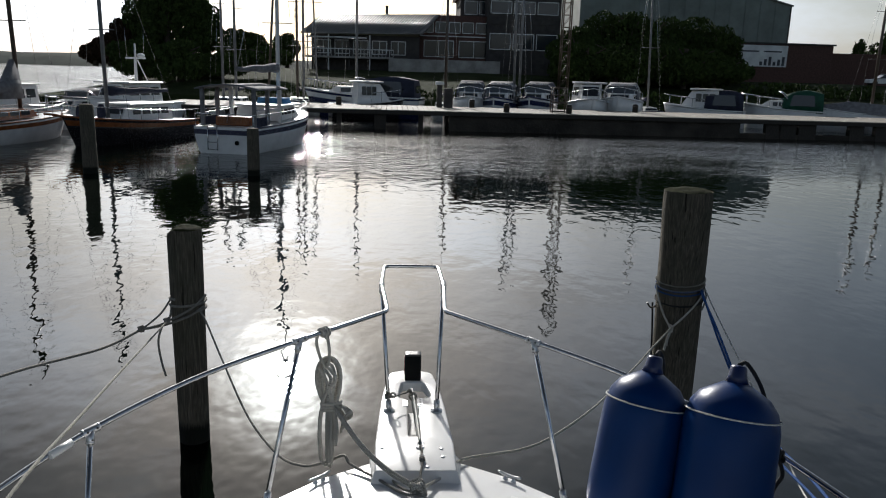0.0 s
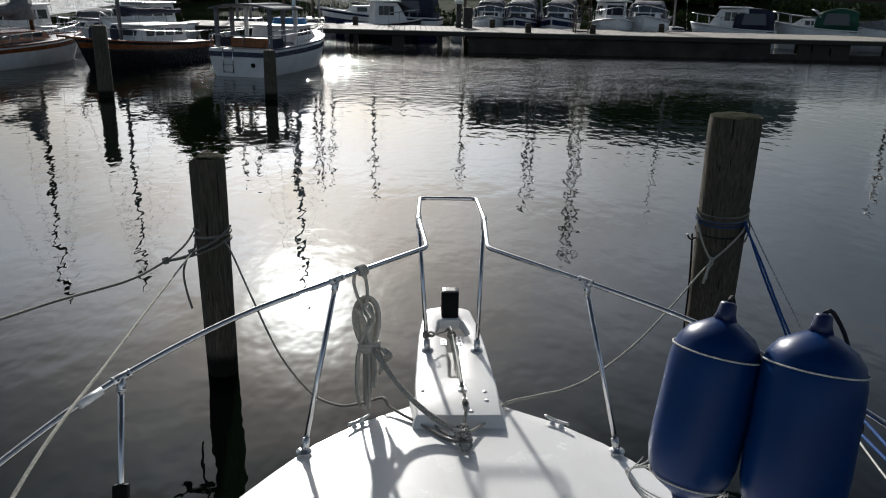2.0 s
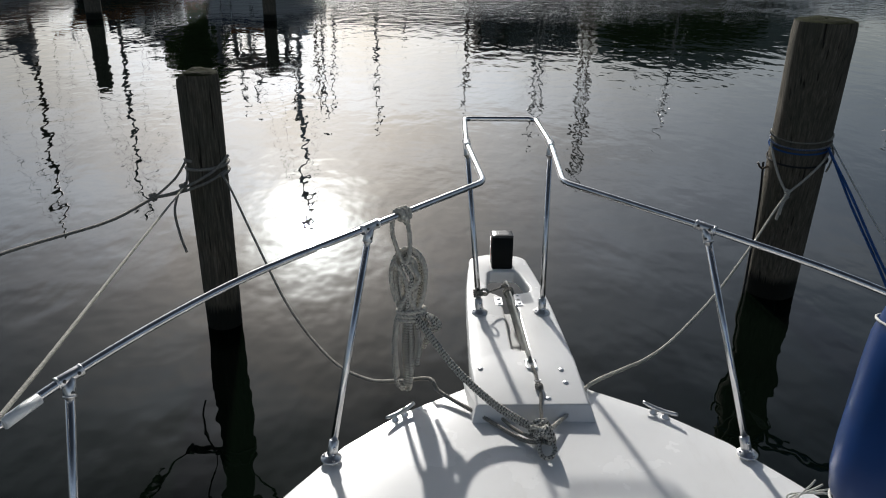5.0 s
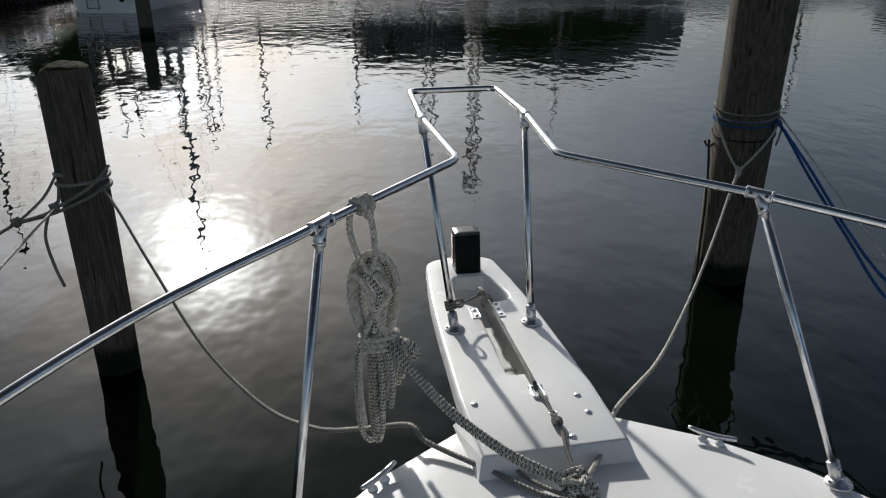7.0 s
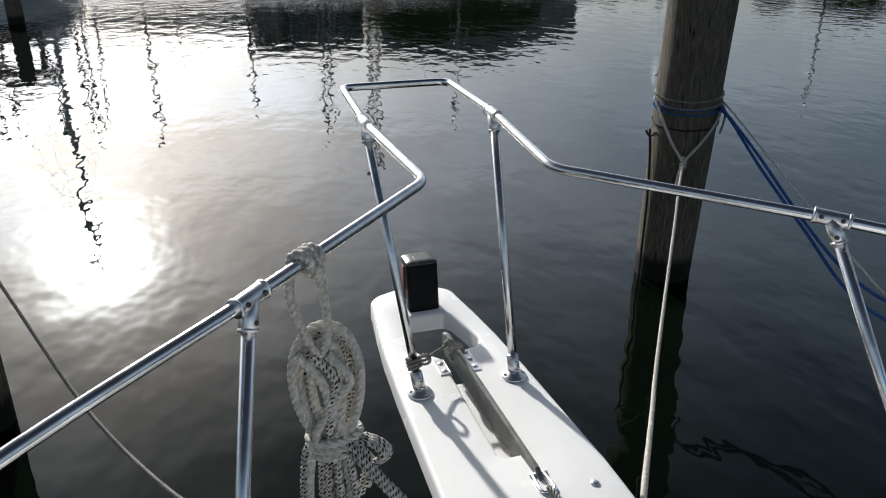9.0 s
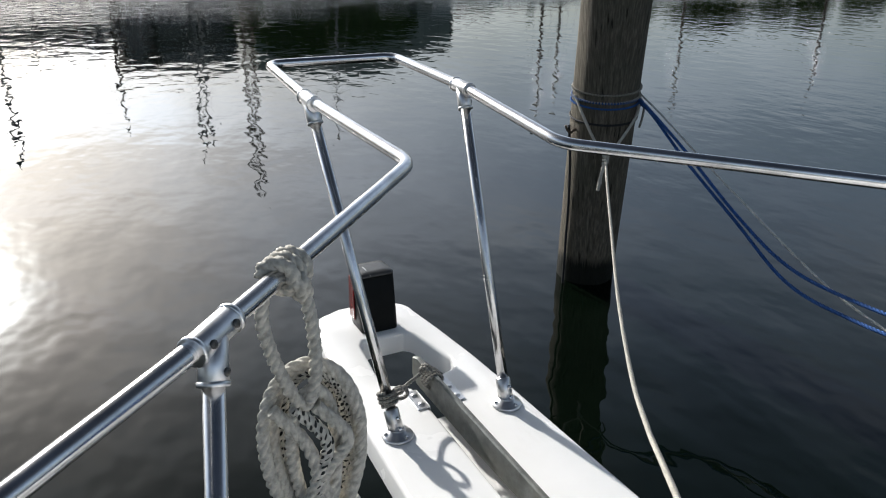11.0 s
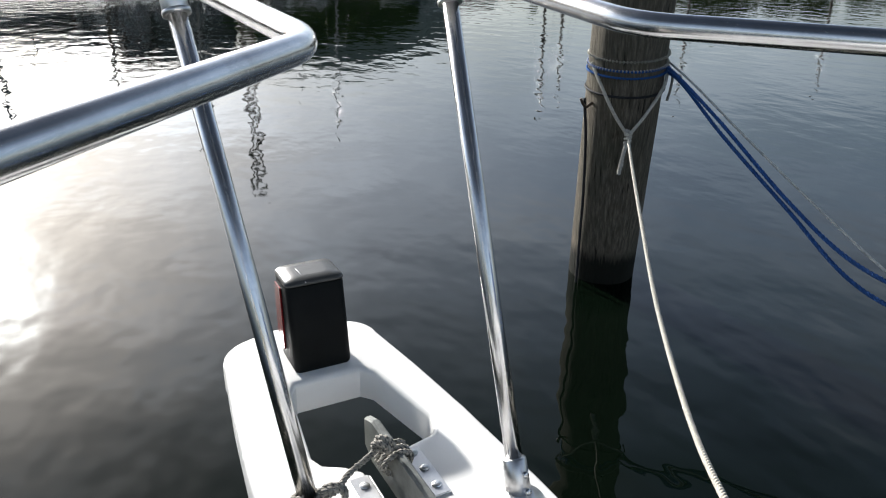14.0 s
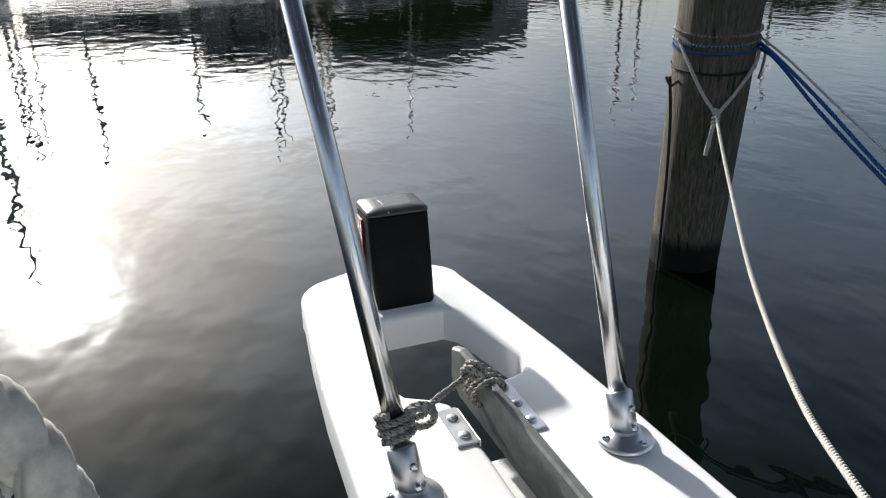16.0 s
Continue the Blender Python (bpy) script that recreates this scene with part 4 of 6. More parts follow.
rope_thing("mooring_bridle", "white mooring rope bridle from the piling down to a knot", [(3.60, 3.42, 1.74), (3.49, 3.31, 1.62), (3.32, 3.27, 1.44), V], 0.013, ROPE_WHITE, 0.06, step=0.009)
vk = thing("bridle_knot", "white rope knot with a short hanging frayed tail", "rope", tuple(V))
part("turn", laid(curve(wraps((0, 0, -0.05), (0.05, 0, 1), 0.018, 3.2, 0.09), 0.008), 0.012, 0.045), ROPE_WHITE, vk)
part("tail", laid(curve([(-0.01, 0, -0.05), (-0.035, -0.01, -0.12), (-0.05, -0.01, -0.20), (-0.06, -0.01, -0.27)], 0.01), 0.016, 0.05), ROPE_WHITE, vk)
part("tail", laid(curve([(0.0, 0, -0.05), (-0.02, 0.01, -0.13), (-0.03, 0.0, -0.22)], 0.01), 0.013, 0.05), ROPE_WHITE, vk)
rope_thing("mooring_line", "slack white mooring line from the piling to the foredeck", [V, (2.82, 2.80, 1.25), (2.37, 2.18, 1.19), (1.76, 1.35, 1.16), (1.19, 0.57, 1.25), (0.86, 0.11, 1.38), (0.62, -0.22, 1.52), (0.305, -0.655, DECK + 0.012), (0.18, -0.86, DECK + 0.014), KNOT + Vector((0.03, 0.04, 0.04))], 0.0105, ROPE_WHITE, 0.05, step=0.008)
rope_thing("blue_mooring_line", "slack blue mooring line running aft from the piling", [(3.58, 3.46, 1.74), (3.50, 3.22, 1.71), (3.50, 2.75, 1.47), (3.49, 2.12, 1.12), (3.47, 1.6, 0.92), (3.44, 1.05, 0.90), (3.30, 0.2, 1.02), (2.95, -1.0, 1.24), (2.45, -2.4, 1.50), (1.97, -3.6, 1.70)], 0.014, ROPE_BLUE, 0.09, step=0.013)
rope_thing("blue_mooring_line", "slack blue mooring line running aft from the piling", [(3.60, 3.48, 1.70), (3.52, 3.18, 1.66), (3.50, 2.72, 1.39), (3.48, 2.12, 1.08), (3.46, 1.58, 0.81), (3.43, 1.05, 0.78), (3.30, 0.2, 0.90), (2.98, -1.0, 1.16), (2.48, -2.4, 1.46), (1.99, -3.7, 1.70)], 0.014, ROPE_BLUE, 0.09, step=0.013)
rope_thing("pale_mooring_line", "thin pale slack mooring line running aft from the piling", [(3.60, 3.50, 1.80), (3.56, 3.1, 1.66), (3.58, 2.6, 1.40), (3.60, 2.05, 1.13), (3.56, 1.4, 0.88), (3.48, 0.9, 0.80), (3.30, 0.3, 0.84), (2.9, -1.0, 1.10), (2.4, -2.6, 1.5), (2.0, -3.8, 1.71)], 0.008, CORD, None, 6, 0.05)
rope_thing("knot_end", "short pale rope end hanging from the piling turns", [(3.60, 3.44, 1.76), (3.60, 3.36, 1.68), (3.58, 3.34, 1.58), (3.55, 3.33, 1.50)], 0.011, ROPE_GREY, 0.05, step=0.01)
rope_thing("piling_tail", "dark rope end hanging down the piling", [(3.06, 3.66, 1.50), (3.07, 3.62, 1.2), (3.09, 3.62, 0.8), (3.10, 3.63, 0.4), (3.11, 3.64, 0.05), (3.11, 3.66, -0.3)], 0.012, ROPE_BLACK, None, 6)
hook = thing("piling_hook", "rusty iron hook driven into the piling", "hook", (3.10, 3.62, 1.46))
part("prong", tube(curve([(0.05, 0, 0), (-0.02, -0.02, 0.01), (-0.07, -0.03, -0.01), (-0.11, -0.035, 0.02), (-0.13, -0.035, 0.06)], 0.02), 0.011, 8), DARKMAST, hook)

# ropes on the port piling
collar("piling_rope", "grey rope turns tied round the port piling", LP0, LP1, 1.56, 0.181, 0.014, 1.8, 0.14, ROPE_GREY, start=2.0)
K1, K2 = Vector((-2.60, 2.85, 1.47)), Vector((-2.87, 2.82, 1.385))
rope_thing("port_bridle", "grey mooring rope bridle on the port piling", [(-2.22, 3.05, 1.72), (-2.30, 2.89, 1.64), (-2.44, 2.86, 1.55), K1], 0.014, ROPE_GREY, 0.06, step=0.01)
rope_thing("port_bridle", "grey mooring rope bridle on the port piling", [(-2.23, 3.00, 1.60), (-2.36, 2.87, 1.53), (-2.62, 2.86, 1.43), K2], 0.014, ROPE_GREY, 0.06, step=0.01)
rope_thing("port_bridle", "grey mooring rope bridle on the port piling", [(-2.60, 3.10, 1.70), (-2.58, 3.0, 1.62), K1, K2], 0.014, ROPE_GREY, 0.06, step=0.01)
rope_thing("port_bridle", "grey mooring rope bridle on the port piling", [(-2.61, 3.08, 1.66), (-2.68, 2.95, 1.54), (-2.78, 2.86, 1.45), K2], 0.012, ROPE_GREY, 0.06, step=0.01)
for kk in (K1, K2):
    kt = thing("rope_knot", "tight knot in the grey mooring rope", "rope", tuple(kk))
    part("turn", laid(curve(wraps((-0.02, 0, 0), (1, 0.2, 0.3), 0.026, 2.4, 0.05, wob=0.1), 0.012), 0.014, 0.05), ROPE_GREY, kt)
rope_thing("knot_tail", "dark rope tail hanging from the mooring knot", [K1 + Vector((-0.04, 0, -0.02)), (-2.70, 2.85, 1.25), (-2.68, 2.85, 1.02), (-2.64, 2.85, 0.84)], 0.013, ROPE_GREY, None, 6)
rope_thing("port_mooring_line", "long grey mooring line running aft from the port piling", [K2, (-3.06, 2.2, 1.40), (-3.4, 1.05, 1.60), (-3.7, -1.0, 1.95), (-4.1, -4.0, 2.2)], 0.014, ROPE_GREY, None, 8, 0.04)
rope_thing("port_spring_line", "taut white twisted line from the port piling to the boat's side", [K1, (-2.38, 1.6, 1.72), (-2.1, 0.0, 2.04), (-1.85, -1.3, 2.32), (-1.66, -2.4, 2.53), (-1.55, -3.2, 2.55)], 0.008, ROPE_WHITE, 0.045, step=0.008)
rope_thing("port_bow_line", "slack grey mooring line from the piling to the foredeck", [(-2.26, 2.90, 1.60), (-2.10, 2.55, 1.56), (-1.82, 2.0, 1.34), (-1.45, 1.27, 1.10), (-1.09, 0.59, 1.09), (-0.82, 0.07, 1.27), (-0.62, -0.30, 1.50), (-0.47, -0.60, DECK + 0.02), (-0.42, -0.70, DECK + 0.013), (-0.25, -0.88, DECK + 0.012), (-0.08, -1.06, DECK + 0.012), KNOT + Vector((0, -0.02, 0.03))], 0.0105, ROPE_GREY, 0.05, step=0.008)

# ---- fenders on the starboard rail ----
def fender(bottom, top, r, label):
    bottom, top = Vector(bottom), Vector(top)
    f = thing("fender", label, "fender", tuple(bottom), group="blue fenders")
    m = along((0, 0, 0), top - bottom)
    L = (top - bottom).length
    prof = [(0.020, 0.0), (0.036, 0.004), (0.040, 0.05), (0.055, 0.075), (r * 0.45, 0.10), (r * 0.72, 0.135), (r * 0.90, 0.19), (r * 0.985, 0.27), (r, 0.36), (r, L * 0.5), (r, L - 0.36), (r * 0.985, L - 0.28), (r * 0.90, L - 0.20), (r * 0.72, L - 0.145), (r * 0.45, L - 0.11), (0.055, L - 0.085)]
    part("body", lathe(prof, 40, m), BLUE, f)
    part("eye", lathe([(0.055, L - 0.088), (0.043, L - 0.055), (0.038, L - 0.012), (0.030, L - 0.002), (0.012, L)], 20, m), NAVYCAP, f, "dark blue moulded rope eye")
    part("eye", lathe([(0.010, -0.004), (0.038, 0.0), (0.042, 0.045), (0.058, 0.078)], 20, m), NAVYCAP, f, "dark blue moulded rope eye")
    for z, k in ((L - 0.235, 0.955), (0.16, 0.83)):
        pts = [m @ Vector(((r * k + 0.004) * math.cos(2 * math.pi * j / 24), (r * k + 0.004) * math.sin(2 * math.pi * j / 24), z)) for j in range(24)]
        part("cord", tube(curve(pts, 0.03, True), 0.0045, 6, True), CORD, f, "thin white cord")
    for dx in (0.0, 0.022):
        a = 5.55 + dx / r
        part("cord", tube([m @ Vector(((r + 0.004) * math.cos(a), (r + 0.004) * math.sin(a), z)) for z in (0.30, L * 0.5, L - 0.27)], 0.0035, 6), CORD, f, "thin white cord")
    return f


FA0, FA1 = (0.985, -1.89, 1.85), (1.165, -1.69, 2.835)
FB0, FB1 = (1.36, -2.15, 1.85), (1.50, -1.90, 2.87)
fender(FA0, FA1, 0.208, "large blue cylindrical vinyl fender tied upright inside the rail")
fender(FB0, FB1, 0.225, "large blue cylindrical vinyl fender tied upright inside the rail")
rope_thing("fender_rope", "black rope from the fender to the steel rail", [FA1, (1.21, -1.62, 2.83), (1.28, -1.50, 2.72), (1.33, -1.36, 2.58), (1.345, -1.20, 2.47)], 0.010, ROPE_BLACK)
rope_thing("fender_rope", "black rope from the fender to the steel rail", [FB1, (1.56, -1.86, 2.86), (1.66, -1.84, 2.72), (1.74, -1.82, 2.52), (1.80, -1.83, 2.37)], 0.010, ROPE_BLACK)
fk = thing("rail_hitch", "black rope hitch round the rail with a hanging tail", "rope", (1.80, -1.83, 2.36))
part("turn", tube(curve(wraps((-0.02, 0.03, 0), (0.5, -0.85, -0.1), 0.026, 3.0, 0.06), 0.01), 0.011, 8), ROPE_BLACK, fk)
part("tail", tube(curve([(0.0, 0, -0.02), (0.02, -0.02, -0.1), (0.0, 0.0, -0.18), (-0.02, 0.0, -0.26)], 0.02), 0.011, 8), ROPE_BLACK, fk)
cc = thing("cord_tangle", "tangle of thin white cord under the fenders", "cord", (1.0, -1.75, DECK + 0.1))
for k in range(4):
    part("loop", tube(curve([(-0.15 + 0.03 * k, 0.05, 0.22 - 0.02 * k), (-0.22, 0.02 + 0.02 * k, 0.12), (-0.10, -0.08, 0.02 + 0.02 * k), (0.08 + 0.04 * k, -0.12, 0.03), (0.2, -0.1 - 0.02 * k, 0.10 + 0.02 * k)], 0.02), 0.0035, 6), CORD, cc)

# ---- land and far shore ----
def land_z(x, y):
    k = max(0.0, min(1.0, (y - 72) / 24))
    k *= max(0.0, min(1.0, (x + 36) / 10))
    return 0.3 + 0.8 * max(0.0, min(1.0, (x + 36) / 6)) + 3.0 * k + 0.25 * noise.noise(Vector((x * 0.05, y * 0.05, 0)))


part_land = part("ground", grid(lambda x, y: (x, y, -0.5 if y < 71.5 else land_z(x, y)), [-40, -30, -20, -10, 0, 10, 20, 30, 40, 50, 60, 75, 90, 110, 140, 180, 240], [71, 71.6, 74, 78, 84, 90, 97, 105, 120, 150, 220, 400]), GROUND)
tagged(part_land, "grassy harbour bank rising behind the moored boats", "ground", kind="structure")


def shore_fn(x, k):
    h = 13.5 + 3.5 * noise.noise(Vector((x * 0.012, 0, 3))) + 1.6 * noise.noise(Vector((x * 0.07, 2, 0)))
    return (x, 800 + 30 * k, h * (0, 0.55, 0.92, 1.0)[int(k)] - 1)


shore = part("backdrop", grid(shore_fn, [-1500 + 12 * k for k in range(120)], [0, 1, 2, 3]), FARSHORE)
tagged(shore, "low wooded shore far across the water", "far shore", kind="structure")

# ---- pier ----
pier = thing("pier", "timber harbour pier with pale planks on dark posts and a solid quay stretch", "pier", (0, 51, -0.5), kind="structure")
pier.scale = (1.14, 1, 1)
part("quay_wall", box(3.4, 0.25, -1.5, 22.6, 7.5, 1.86, 0.04), QUAY, pier, "dark weed-stained solid quay wall")
for y in (0.12, 3.5, 7.4):
    part("beam", box(-15, y, 1.60, 62, y + 0.28, 1.885, 0.02), DARKWOOD, pier)
part("fascia", box(-15, -0.04, 1.62, 62, 0.05, 1.90, 0.015), DARKWOOD, pier)
part("footing", box(22.62, 0.35, -1.5, 62, 1.2, 0.85, 0.04), QUAY, pier, "low dark concrete footing under the pier")
for x, w in ((-13.5, 0.4), (-10.5, 0.4), (-7.2, 1.7), (-5.9, 0.5), (-0.98, 0.75), (-3.6, 0.3), (1.6, 0.3), (24.8, 0.9), (25.9, 1.1), (27.2, 1.2), (30.6, 1.0), (32.4, 1.0), (36, 1.0), (41, 1.0), (46, 1.0), (52, 1.0), (58, 1.0)):
    for y in (0.3, 3.6, 7.0) if abs(x) > 6 and w < 0.6 else (0.3,):
        part("post", box(x - w / 2, y, -1.5, x + w / 2, y + min(w, 0.5), 1.62, 0.03), DARKWOOD, pier)
plank_mesh = None
for k in range(222):
    x = -15 + 0.347 * k
    if plank_mesh is None:
        ob = part("plank", box(-0.16, 0, 0, 0.16, 7.9, 0.06, 0.006), PLANK, pier)
        plank_mesh = ob.data
    else:
        ob = new("plank", plank_mesh)
        ob.parent = pier
    rr = random.Random(k)
    ob.location = (x, -0.06 + rr.uniform(-0.02, 0.02), 1.888 + rr.uniform(0, 0.012))
for p, y in ((8.12, 51.6), (12.84, 51.9), (19.44, 57), (-4.51, 57), (6.20, 58)):
    b = thing("pier_bollard", "short dark timber bollard on the pier planks", "bollard", (p, y, 1.455), group="pier bollards")
    part("post", lathe([(0.22, 0), (0.22, 0.55), (0.20, 0.62), (0.12, 0.65)], 14), DARKWOOD, b)
    part("collar", lathe([(0.235, 0.42), (0.24, 0.46), (0.235, 0.50)], 14), DARKMAST, b)
ped = thing("power_pedestal", "dark service pedestal with a pale lamp top on the pier", "pedestal", (4.17, 57, 1.455))
part("column", box(-0.35, -0.3, 0, 0.35, 0.3, 1.5, 0.05), DARKWALL, ped)
part("hood", box(-1.05, -0.25, 1.75, -0.35, 0.25, 2.0, 0.05), SIGNWHITE, ped)
part("hood_post", box(-0.9, -0.2, 0, -0.5, 0.2, 1.75, 0.04), DARKWALL, ped)
trolley = thing("boat_trolley", "dark welded steel rack standing on the pier", "rack", (12.28, 53, 1.455))
for x in (-0.55, 0.55):
    for y in (-0.4, 0.4):
        part("upright", tube([(x, y, 0), (x * 0.95, y, 1.9)], 0.045, 6), DARKMAST, trolley)
for z in (0.1, 0.75, 1.3, 1.85):
    for y in (-0.4, 0.4):
        part("rung", tube([(-0.55, y, z), (0.55, y, z)], 0.04, 6), DARKMAST, trolley)


def far_piling(x, y, h, r):
    t = thing("far_piling", "weathered timber mooring piling standing in the harbour", "piling", (x, y, 0), group="harbour pilings")
    part("shaft", lathe([(r, -1.2), (r * 1.02, 0), (r, h * 0.5), (r * 0.96, h - 0.05), (r * 0.8, h)], 18), PILE, t)


far_piling(-11.85, 25.2, 2.62, 0.27)
far_piling(-5.65, 25.4, 1.85, 0.24)

# ---- boats ----
def hull_rings(L, B, F, sheer=0.35, stern=0.8, stations=15):
    """Stations along a hull: y ahead from the stern (0) to the bow (L)."""
    out = []
    for i in range(stations):
        s = i / (stations - 1)
        w = B / 2 * (stern + (1 - stern) * min(1, s / 0.35)) * (1 - max(0, (s - 0.45) / 0.55) ** 2.3)
        w = max(w, 0.03)
        z = F * (1 + sheer * s * s)
        rake = 0.10 * L * max(0, s - 0.6) / 0.4
        out.append((s * L, w, z, rake))
    return out


def hull(parent, L, B, F, mat, stripe=None, sheer=0.35, stern=0.8, keel=-0.5):
    rings = hull_rings(L, B, F, sheer, stern)
    sec = []
    for y, w, z, rake in rings:
        sec.append([(-w, y, z), (-w * 0.97, y - rake * 0.35, z * 0.62), (-w * 0.86, y - rake * 0.75, 0.12), (-w * 0.6, y - rake, keel), (w * 0.6, y - rake, keel), (w * 0.86, y - rake * 0.75, 0.12), (w * 0.97, y - rake * 0.35, z * 0.62), (w, y, z)])
    part("hull", loft(sec), mat, parent)
    deck = bmesh.new()
    dl = [deck.verts.new((-w, y, z + 0.005)) for y, w, z, r in rings]
    dr = [deck.verts.new((w, y, z + 0.005)) for y, w, z, r in rings]
    for a in range(len(rings) - 1):
        deck.faces.new((dl[a], dr[a], dr[a + 1], dl[a + 1]))
    part("deck", deck, WHITEPAINT, parent)
    for s in (-1, 1):
        part("gunwale", tube([(s * (w + 0.01), y, z + 0.02) for y, w, z, r in rings], 0.05, 6), stripe or WHITEPAINT, parent)
        if stripe is not None:
            st = bmesh.new()
            a = [st.verts.new((s * (w * 0.993 + 0.015), y - r * 0.09, z * 0.90)) for y, w, z, r in rings]
            b = [st.verts.new((s * (w * 0.982 + 0.015), y - r * 0.25, z * 0.72)) for y, w, z, r in rings]
            for k in range(len(rings) - 1):
                st.faces.new((a[k], a[k + 1], b[k + 1], b[k]))
            part("stripe", st, stripe, parent)
    if stripe is not None:
        w = rings[0][1]
        part("stern_stripe", box(-w * 0.985, -0.02, F * 0.72, w * 0.985, 0.01, F * 0.90), stripe, parent)
    return rings


def cabin(parent, y0, y1, w0, w1, z0, h, rake=0.5, mat=None, n=3, roof=None):
    """A tapered deckhouse with windows set into its sides and front."""
    mat = mat or WHITEPAINT
    part("cabin", loft([[(-w0, y0, z0), (w0, y0, z0), (w1, y1, z0 + 0.1), (-w1, y1, z0 + 0.1)], [(-w0 * 0.9, y0 + 0.1, z0 + h), (w0 * 0.9, y0 + 0.1, z0 + h), (w1 * 0.86, y1 - rake, z0 + h * 0.95), (-w1 * 0.86, y1 - rake, z0 + h * 0.95)]], smooth=False), mat, parent)
    if roof is not None:
        part("cabin_roof", box(-w0 * 0.98, y0 - 0.15, z0 + h, w0 * 0.98, y1 - rake + 0.15, z0 + h + 0.09, 0.03), roof, parent)
    for s in (-1, 1):
        for k in range(n):
            a = y0 + 0.3 + (y1 - rake - y0 - 0.5) * k / n
            b = y0 + 0.3 + (y1 - rake - y0 - 0.5) * (k + 0.82) / n
            fa, fb = (a - y0) / (y1 - y0), (b - y0) / (y1 - y0)
            wa, wb = w0 + (w1 - w0) * fa, w0 + (w1 - w0) * fb
            g = bmesh.new()
            lo, hi = 0.42, 0.82
            v = [g.verts.new(q) for q in ((s * (wa * (1 - 0.1 * lo) + 0.02), a, z0 + h * lo), (s * (wb * (1 - 0.1 * lo) + 0.02), b, z0 + h * lo), (s * (wb * (1 - 0.1 * hi) + 0.02), b, z0 + h * hi), (s * (wa * (1 - 0.1 * hi) + 0.02), a, z0 + h * hi))]
            g.faces.new(v)
            part("window", g, GLASS, parent)
    g = bmesh.new()
    v = [g.verts.new(q) for q in ((-w1 * 0.86, y1 - rake * 0.40 + 0.03, z0 + 0.1 + h * 0.35), (w1 * 0.86, y1 - rake * 0.40 + 0.03, z0 + 0.1 + h * 0.35), (w1 * 0.8, y1 - rake * 0.86 + 0.03, z0 + h * 0.86), (-w1 * 0.8, y1 - rake * 0.86 + 0.03, z0 + h * 0.86))]
    g.faces.new(v)
    part("windscreen", g, GLASS, parent)


def canopy(parent, y0, y1, w, z0, h, mat, windows=True):
    """A bowed cockpit tent with clear panes."""
    sec = []
    for k in range(7):
        s = k / 6
        y = y0 + (y1 - y0) * s
        hh = h * (0.72 + 0.28 * math.sin(math.pi * (0.15 + 0.8 * s)))
        sec.append([(w * math.cos(math.pi * j / 8), y + 0.25 * (0.5 - s) * math.sin(math.pi * j / 8), z0 + hh * min(1, 1.25 * math.sin(math.pi * j / 8) ** 0.6)) for j in range(9)])
    part("canopy", loft(sec), mat, parent)
    if windows:
        for s in (-1, 1):
            g = bmesh.new()
            v = [g.verts.new(q) for q in ((s * w * 1.02, y0 + (y1 - y0) * 0.2, z0 + h * 0.3), (s * w * 1.02, y0 + (y1 - y0) * 0.8, z0 + h * 0.3), (s * w * 0.93, y0 + (y1 - y0) * 0.75, z0 + h * 0.78), (s * w * 0.93, y0 + (y1 - y0) * 0.25, z0 + h * 0.78))]
            g.faces.new(v)
            part("canopy_pane", g, GLASS, parent)
        g = bmesh.new()
        v = [g.verts.new(q) for q in ((-w * 0.75, y0 - 0.03, z0 + h * 0.3), (w * 0.75, y0 - 0.03, z0 + h * 0.3), (w * 0.6, y0 - 0.03, z0 + h * 0.62), (-w * 0.6, y0 - 0.03, z0 + h * 0.62))]
        g.faces.new(v)
        part("canopy_pane", g, GLASS, parent)


def handrail(parent, L, B, F, a=0.45, b=1.0, hgt=0.6, sheer=0.35, stern=0.8):
    rings = [r for r in hull_rings(L, B, F, sheer, stern) if a * L - 0.01 <= r[0] <= b * L]
    for s in (-1, 1):
        part("handrail", tube([(s * w * 0.95, y, z + hgt) for y, w, z, r in rings], 0.022, 6), STEEL, parent)
        for y, w, z, r in rings[::2]:
            part("rail_post", tube([(s * w * 0.95, y, z), (s * w * 0.95, y, z + hgt)], 0.018, 5), STEEL, parent)


def mast(parent, x, y, z0, top, r=0.085, mat=None, spreader=0.9, shroud=1.3, lean=(0, 0), fore=4.0, aft=4.0):
    mat = mat or ALU
    tip = Vector((x + lean[0], y + lean[1], top))
    foot = Vector((x, y, z0))
    part("mast", tube([foot, foot.lerp(tip, 0.5), tip], [r, r, r * 0.7], 10), mat, parent)
    for k in ((0.55,) if top < 12 else (0.4, 0.7)):
        c = foot.lerp(tip, k)
        part("spreader", tube([c + Vector((-spreader, 0, 0)), c + Vector((spreader, 0, 0))], 0.028, 6), mat, parent)
    for s in (-1, 1):
        part("shroud", tube([Vector((x + s * shroud, y, z0)), foot.lerp(tip, 0.55) + Vector((s * spreader, 0, 0)), tip], 0.010, 4), STEEL, parent)
    part("forestay", tube([Vector((x, y + fore, z0 + 0.2)), tip], 0.010, 4), STEEL, parent)
    part("backstay", tube([Vector((x, y - aft, z0)), tip], 0.010, 4), STEEL, parent)


def boom(parent, y0, y1, z, mat, r=0.16, drop=0.0):
    n = 9
    part("sail_cover", tube([(0.02 * math.sin(k), y0 + (y1 - y0) * k / (n - 1), z - drop * k / (n - 1) + 0.03 * math.sin(k * 1.7)) for k in range(n)], [r * (0.45 + 0.75 * (1 - k / (n - 1))) for k in range(n)], 10), mat, parent)


